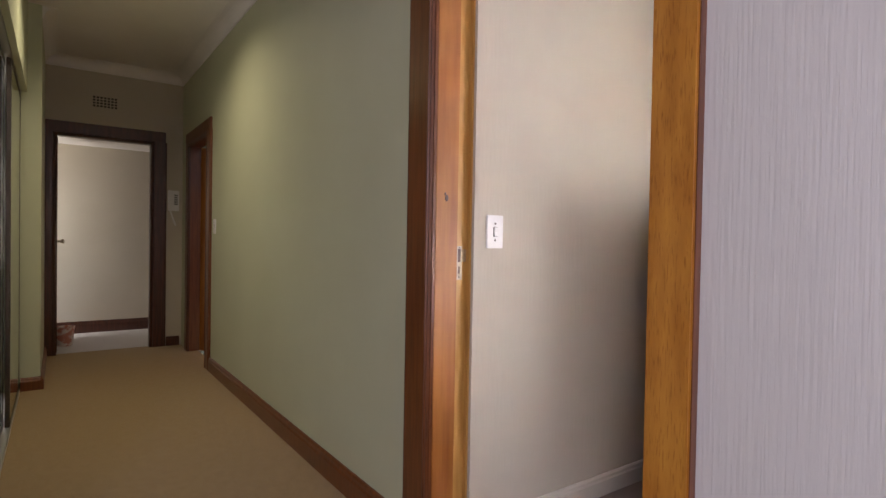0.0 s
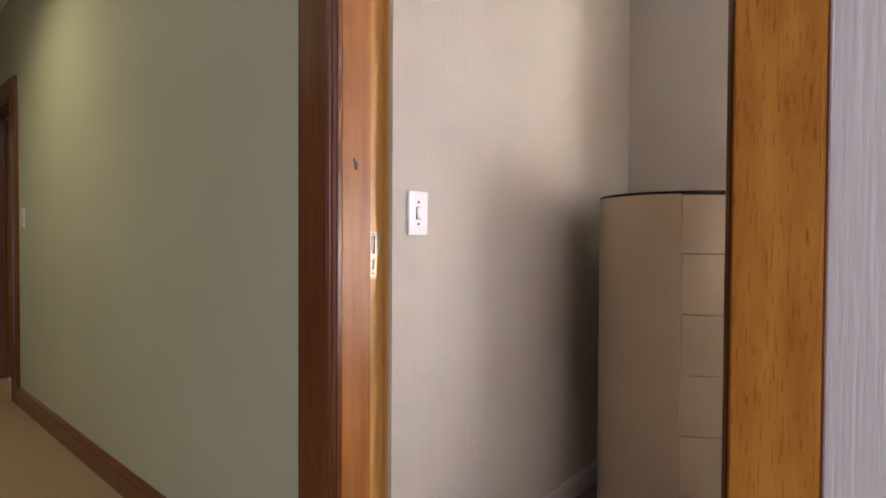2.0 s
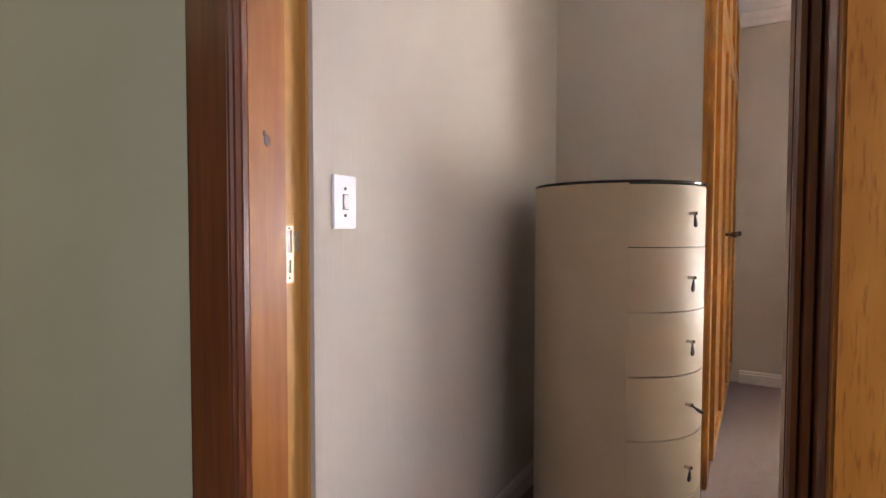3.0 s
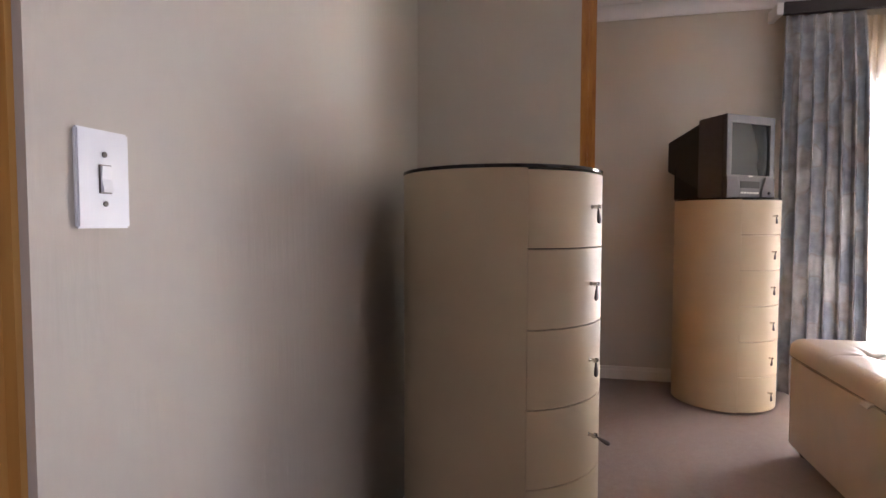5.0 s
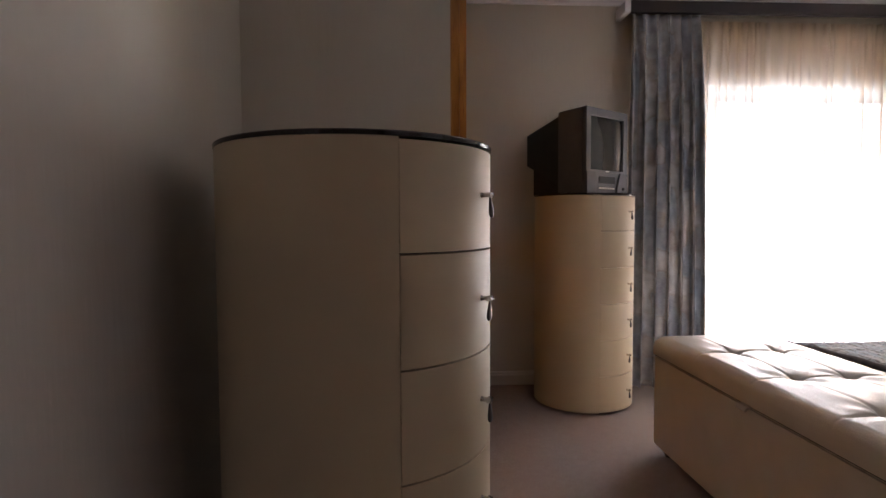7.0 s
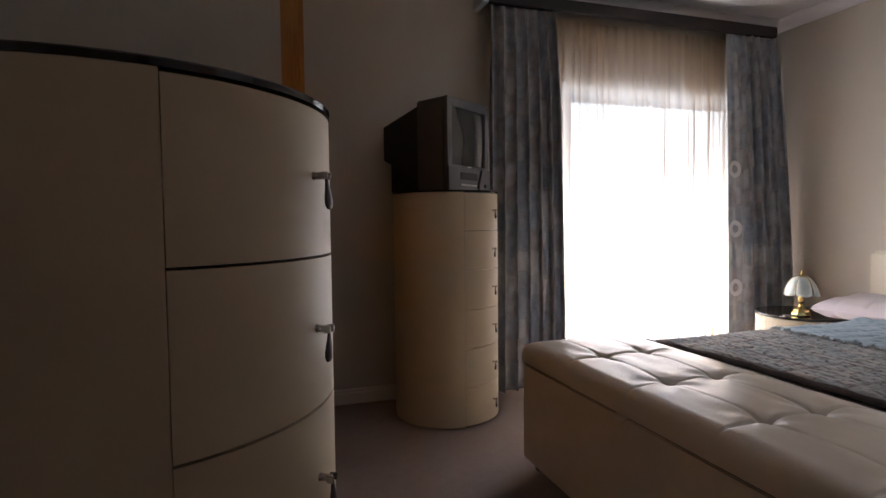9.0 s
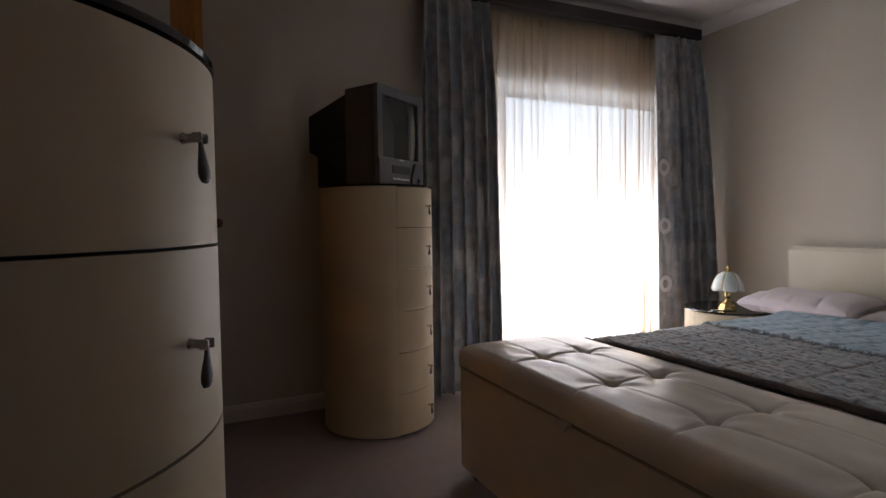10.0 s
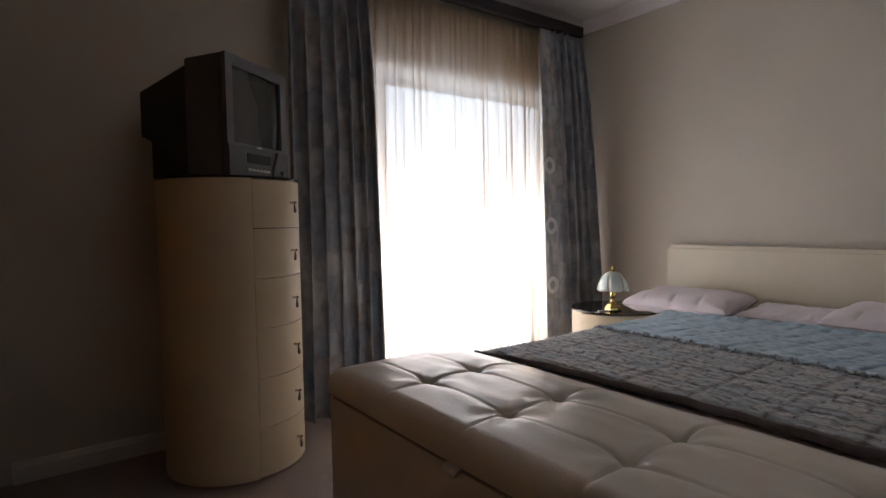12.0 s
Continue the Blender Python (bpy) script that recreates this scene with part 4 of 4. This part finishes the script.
def spread_colour(n, l):
    """Slate and brown patchwork with a pale blue band near the pillows."""
    tc, mp = n.new("ShaderNodeTexCoord"), n.new("ShaderNodeMapping")
    l.new(tc.outputs["Object"], mp.inputs[0])
    mp.inputs["Rotation"].default_value = (0, 0, radians(90))
    br = n.new("ShaderNodeTexBrick")
    br.inputs["Scale"].default_value = 1.0
    br.inputs["Brick Width"].default_value, br.inputs["Row Height"].default_value = 0.10, 0.042
    br.inputs["Mortar Size"].default_value, br.inputs["Mortar Smooth"].default_value = 0.006, 0.6
    br.inputs["Color1"].default_value, br.inputs["Color2"].default_value = (0.26, 0.305, 0.335, 1), (0.41, 0.385, 0.36, 1)
    br.inputs["Mortar"].default_value = (0.19, 0.175, 0.165, 1)
    l.new(mp.outputs[0], br.inputs["Vector"])
    no = n.new("ShaderNodeTexNoise")
    no.inputs["Scale"].default_value, no.inputs["Detail"].default_value = 55.0, 6.0
    l.new(tc.outputs["Object"], no.inputs["Vector"])
    mi = n.new("ShaderNodeMix")
    mi.data_type, mi.blend_type = "RGBA", "SOFT_LIGHT"
    mi.inputs[0].default_value = 0.8
    l.new(br.outputs["Color"], mi.inputs[6])
    l.new(no.outputs["Fac"], mi.inputs[7])
    pl = n.new("ShaderNodeTexBrick")
    pl.offset = 0.0
    pl.inputs["Scale"].default_value = 1.0
    pl.inputs["Brick Width"].default_value, pl.inputs["Row Height"].default_value = 0.20, 0.168
    pl.inputs["Mortar Size"].default_value, pl.inputs["Mortar Smooth"].default_value = 0.016, 0.8
    pl.inputs["Color1"].default_value = pl.inputs["Color2"].default_value = (1, 1, 1, 1)
    pl.inputs["Mortar"].default_value = (0.42, 0.34, 0.30, 1)
    l.new(mp.outputs[0], pl.inputs["Vector"])
    mu = n.new("ShaderNodeMix")
    mu.data_type, mu.blend_type = "RGBA", "MULTIPLY"
    mu.inputs[0].default_value = 0.6
    l.new(mi.outputs[2], mu.inputs[6])
    l.new(pl.outputs["Color"], mu.inputs[7])
    wv = n.new("ShaderNodeTexNoise")
    wv.inputs["Scale"].default_value = 24.0
    l.new(tc.outputs["Object"], wv.inputs["Vector"])
    bl = n.new("ShaderNodeValToRGB")
    bl.color_ramp.elements[0].position, bl.color_ramp.elements[1].position = 0.35, 0.7
    bl.color_ramp.elements[0].color, bl.color_ramp.elements[1].color = (0.22, 0.335, 0.43, 1), (0.38, 0.495, 0.58, 1)
    l.new(wv.outputs["Fac"], bl.inputs[0])
    sx = n.new("ShaderNodeSeparateXYZ")
    l.new(tc.outputs["Object"], sx.inputs[0])
    gt = n.new("ShaderNodeMath")
    gt.operation = "GREATER_THAN"
    gt.inputs[1].default_value = 2.815
    l.new(sx.outputs[0], gt.inputs[0])
    m2 = n.new("ShaderNodeMix")
    m2.data_type = "RGBA"
    l.new(gt.outputs[0], m2.inputs[0])
    l.new(mu.outputs[2], m2.inputs[6])
    l.new(bl.outputs[0], m2.inputs[7])
    return m2.outputs[2]


def spread_material():
    m = mat("quilted_bedspread", (0.2, 0.2, 0.2), None, 0.8, bump=0.35, bscale=140, sheen=0.3)
    nt = m.node_tree
    nt.links.new(spread_colour(nt.nodes, nt.links), nt.nodes["Principled BSDF"].inputs["Base Color"])
    return m


M["spread"] = spread_material()


def spread_z(x, y):
    z = BT
    if x < 2.815:
        a = abs(((y + 0.004 * math.sin(40 * x)) / 0.084) % 1 - 0.5) * 2
        b = abs((x / 0.10 + (0.5 if int(y / 0.084) % 2 else 0)) % 1 - 0.5) * 2
        z += 0.0042 * (1 - a ** 4) * (1 - b ** 4) - 0.002
        z += 0.0045 * noise.noise((x * 30, y * 36, 2.0)) + 0.003 * noise.noise((x * 75, y * 90, 3.0))
    else:
        a = abs(((y + 0.25 * x) / 0.105) % 1 - 0.5) * 2
        z += 0.006 * (1 - a ** 4)
        z += 0.0045 * noise.noise((x * 34, y * 34, 5.0)) + 0.003 * max(0, math.sin(x * 60)) * max(0, noise.noise((x * 8, y * 8, 7.0)))
    z += 0.003 * math.exp(-((x - 2.815) / 0.012) ** 2) * (1 + 0.6 * math.sin(y * 90))
    return z + 0.004 * noise.noise((x * 4, y * 4, 0))


SX0, SX1, SY0, SY1 = 2.215, 3.50, BY0 - 0.02, BY1 + 0.02


def foot_x(y):
    """The foot edge lies a little askew, pulled out at the window corner."""
    return SX0 - 0.085 * max(0.0, min(1.0, (y - 1.95) / 0.42)) ** 1.6 + 0.006 * math.sin(y * 9)


def head_x(y):
    return SX1 - 0.10 * max(0.0, min(1.0, (y - 1.7) / 0.66))



def spread_point(u, v):
    """The sheet falls over both long sides of the mattress."""
    drop = 0.20
    w = SY1 - SY0
    s = -drop + (w + 2 * drop) * v
    yy = SY0 + max(0.0, min(w, s))
    x = foot_x(yy) + (head_x(yy) - foot_x(yy)) * u
    rr = 0.04
    if s < 0 or s > w:
        o = -s if s < 0 else s - w
        y = SY0 - 0.004 if s < 0 else SY1 + 0.004
        y += (-1 if s < 0 else 1) * 0.012 * math.sin(x * 16 + (0 if s < 0 else 2)) * o / drop
        return (x, y, BT - 0.012 - o)
    y = SY0 + s
    e = min(s, w - s)
    z = spread_z(x, y)
    if e < rr:
        z -= rr * (1 - math.sqrt(max(0, 1 - (1 - e / rr) ** 2))) * 0.6
    ef = x - foot_x(y)
    z += 0.014 * math.exp(-((head_x(y) - x) / 0.05) ** 2)
    if ef < 0.03:
        z -= 0.02 * (1 - ef / 0.03) ** 2
    return (x, y, z)


bsp = thing("bedspread", "quilted slate and brown patchwork bedspread with pale blue band", "bedspread")
bm = bmesh.new()
grid_surface(bm, spread_point, 300, 340)
part("quilt", bm, M["spread"], bsp, smooth=True)
bm = bmesh.new()
n = 60
rings = []
for i in range(n + 1):
    y = SY0 + (SY1 - SY0) * i / n
    rings.append([bm.verts.new((foot_x(y) - 0.002 + 0.010 * math.cos(a), y, BT - 0.012 + 0.002 * math.sin(y * 40) + 0.012 * math.sin(a))) for a in [2 * math.pi * k / 10 for k in range(10)]])
for a, b in zip(rings, rings[1:]):
    for k in range(10):
        bm.faces.new((a[k], a[(k + 1) % 10], b[(k + 1) % 10], b[k]))
bm2 = bmesh.new()
for i in range(110):
    y = SY0 + 0.02 + (SY1 - SY0 - 0.04) * (i + 0.5) / 110
    xx = 2.815 + 0.004 * math.sin(i * 2.3)
    zz = spread_z(xx, y) + 0.001
    hw = 0.0035 + 0.0025 * abs(math.sin(i * 3.1))
    box(bm2, xx - 0.009, y - hw, zz - 0.004, xx + 0.008, y + hw, zz + 0.0085 + 0.004 * math.sin(i * 1.7), bevel=0.003)
for i in range(6):
    for j in range(22):
        x, y = 2.27 + 0.10 * i + 0.006 * math.sin(7 * j + i), SY0 + 0.05 + 0.084 * j + 0.006 * math.sin(5 * i + 3 * j)
        if x < foot_x(y) + 0.03 or y > SY1 - 0.03:
            continue
        zz = spread_z(x, y)
        box(bm2, x - 0.005, y - 0.005, zz - 0.003, x + 0.005, y + 0.005, zz + 0.0035 + 0.002 * math.sin(3 * i + j), bevel=0.002)
M["tuft"] = mat("pale_blue_tuft", (0.60, 0.65, 0.67), None, 0.85, scale=30)
tagged(part("tufted_trim", bm2, M["tuft"], bsp, "pale tufted trim"), kind="stuff")
M["hem"] = mat("dark_slate_hem", (0.13, 0.105, 0.10), (0.09, 0.075, 0.075), 0.8, scale=40)
part("hem", bm, M["hem"], bsp, "dark rolled hem", smooth=True)


def pillow(label, at, rz, tilt, w=0.72, d=0.44, h=0.15, seed=0.0):
    t = thing("pillow", label, "pillow", at, rz, "pillows")
    bm = bmesh.new()

    def top(s):
        def f(u, v):
            a, b = u * 2 - 1, v * 2 - 1
            k = max(0, (1 - abs(a) ** 5) * (1 - abs(b) ** 3)) ** 0.42
            cx = 1 - 0.06 * (1 - b * b)
            cy = 1 - 0.08 * (1 - a * a)
            for c0, dep in ((-0.42, 0.012), (0.08, 0.010), (0.62, 0.014)):
                k *= 1 - dep * 24 * math.exp(-((a - c0 - 0.06 * b) / 0.035) ** 2) * max(0, -b) ** 1.5
            wr = 0.012 * noise.noise((a * 3 + seed, b * 3, 1.0)) + 0.007 * noise.noise((a * 6 + seed, b * 2.5, 3.0)) 
            return (b * d / 2 * cy, a * w / 2 * cx, s * (h / 2) * k + wr * (k ** 0.5))
        return f
    grid_surface(bm, top(1), 48, 34)
    grid_surface(bm, top(-1), 48, 34)
    bmesh.ops.remove_doubles(bm, verts=bm.verts, dist=0.0008)
    bmesh.ops.transform(bm, matrix=Matrix.Rotation(radians(-tilt), 4, "Y"), verts=bm.verts)
    lowest = min(v.co.z for v in bm.verts)
    bmesh.ops.translate(bm, vec=(0, 0, -lowest), verts=bm.verts)
    part("case", bm, M["pillow"], t, smooth=True)
    return t


pillow("pale pink cotton pillow lying against the headboard", (3.72, 2.425, 0.454), 4, 4, 0.58, 0.42, 0.125, 0.0)
pillow("pale pink cotton pillow with a soft dent against the headboard", (3.72, 1.40, 0.462), -3, 4, 0.66, 0.42, 0.13, 4.0)
pillow("flat pale pillow lying between the two plump ones", (3.80, 1.90, 0.460), 0, 4, 0.46, 0.32, 0.07, 8.0)


# ---- bedside table and lamp ----
TX, TY, TR, TH = 3.70, 2.88, 0.27, 0.432
nst = thing("bedside_table", "round cream bedside table with dark glass top", "bedside table", (TX, TY, 0), 205)
bm = bmesh.new()
arc_slab(bm, TR - 0.03, TR, 36.5, 323.5, 0.02, TH, 56)
part("body", bm, M["cream"], nst, smooth=True)
bm = bmesh.new()
lathe(bm, [(TR - 0.034, 0.0), (TR - 0.034, TH)], 48)
part("carcass", bm, M["tv_black"], nst, smooth=True)
for i in range(2):
    bm = bmesh.new()
    arc_slab(bm, TR - 0.025, TR, -36, 36, 0.024 + i * 0.204, 0.024 + (i + 1) * 0.204 - 0.004, 24)
    d = part("drawer", bm, M["cream"], nst, smooth=True)
    bm = bmesh.new()
    lathe(bm, [(0.006, 0), (0.005, 0.025), (0.007, 0.03), (0.004, 0.033)], 12)
    part("handle_post", bm, M["chrome"], d, "dull chrome handle post", smooth=True, m=pose(TR, 0, 0.15 + i * 0.204, 0, 90, 0))
bm = bmesh.new()
lathe(bm, [(TR - 0.01, TH), (TR + 0.003, TH + 0.001), (TR + 0.004, TH + 0.010), (TR + 0.001, TH + 0.013), (TR - 0.02, TH + 0.013)], 64)
part("top", bm, M["dark_glass"], nst, "dark glass top", smooth=True)

lz = TH + 0.013
lamp = thing("table_lamp", "small brass touch lamp with frosted glass petal shade", "table lamp", (3.575, 2.815, lz), 20)
bm = bmesh.new()
lathe(bm, [(0.050, 0.0), (0.052, 0.006), (0.050, 0.022), (0.044, 0.026), (0.040, 0.036), (0.030, 0.044), (0.018, 0.052), (0.013, 0.062)], 8)
part("base", bm, M["brass"], lamp)
bm = bmesh.new()
lathe(bm, [(0.013, 0.058), (0.010, 0.070), (0.016, 0.078), (0.017, 0.105), (0.012, 0.118), (0.017, 0.124), (0.010, 0.135), (0.009, 0.20)], 20)
part("stem", bm, M["brass"], lamp, smooth=True)
for i in range(6):
    bm = bmesh.new()
    a0, a1 = 60 * i + 1, 60 * i + 59

    def petal(u, v):
        a = radians(a0 + (a1 - a0) * u)
        bow = 1 - 0.10 * (2 * u - 1) ** 2
        r = (0.014 + 0.080 * math.sin(v * 1.35) / math.sin(1.35)) * (bow if v > 0.2 else 1)
        z = 0.235 - 0.105 * (1 - math.cos(v * 1.35)) / (1 - math.cos(1.35)) + 0.010 * v * (1 - (2 * u - 1) ** 2) * -1
        return (r * math.cos(a), r * math.sin(a), z)
    grid_surface(bm, petal, 10, 10)
    o = part("shade_petal", bm, M["shade"], lamp, "frosted glass shade petal", smooth=True)
    md = o.modifiers.new("thickness", "SOLIDIFY")
    md.thickness = 0.003
    cb = bpy.data.curves.new("shade_rib", "CURVE")
    cb.dimensions, cb.bevel_depth = "3D", 0.0016
    s2 = cb.splines.new("POLY")
    s2.points.add(10)
    for k in range(11):
        v = k / 10
        a = radians(60 * i)
        r = 0.015 + 0.075 * math.sin(v * 1.35) / math.sin(1.35)
        s2.points[k].co = (r * math.cos(a), r * math.sin(a), 0.237 - 0.105 * (1 - math.cos(v * 1.35)) / (1 - math.cos(1.35)), 1)
    cb.materials.append(M["brass"])
    rb = new("shade_rib", cb)
    rb.parent = lamp
bm = bmesh.new()
lathe(bm, [(0.016, 0.232), (0.017, 0.238), (0.008, 0.243), (0.005, 0.250), (0.008, 0.257), (0.006, 0.264), (0.001, 0.272)], 18)
part("finial", bm, M["brass"], lamp, smooth=True)
cc = bpy.data.curves.new("lamp_cord", "CURVE")
cc.dimensions, cc.bevel_depth, cc.bevel_resolution = "3D", 0.0025, 2
s3 = cc.splines.new("POLY")
pts = [(-0.045 - 0.012 * k, 0.01 + 0.03 * math.sin(k * 0.6) + 0.008 * k, 0.003) for k in range(10)]
s3.points.add(len(pts) - 1)
for p, c in zip(s3.points, pts):
    p.co = (*c, 1)
cc.materials.append(M["plastic_white"])
co = new("lamp_cord", cc)
co.parent = lamp
co["label"] = "thin white power cord"

# ---- outside ----
structure("ground", boxes((-60, WY + 0.2, -0.35, 60, 90, -0.12)), M["concrete"], "pale paved ground outside", "ground")
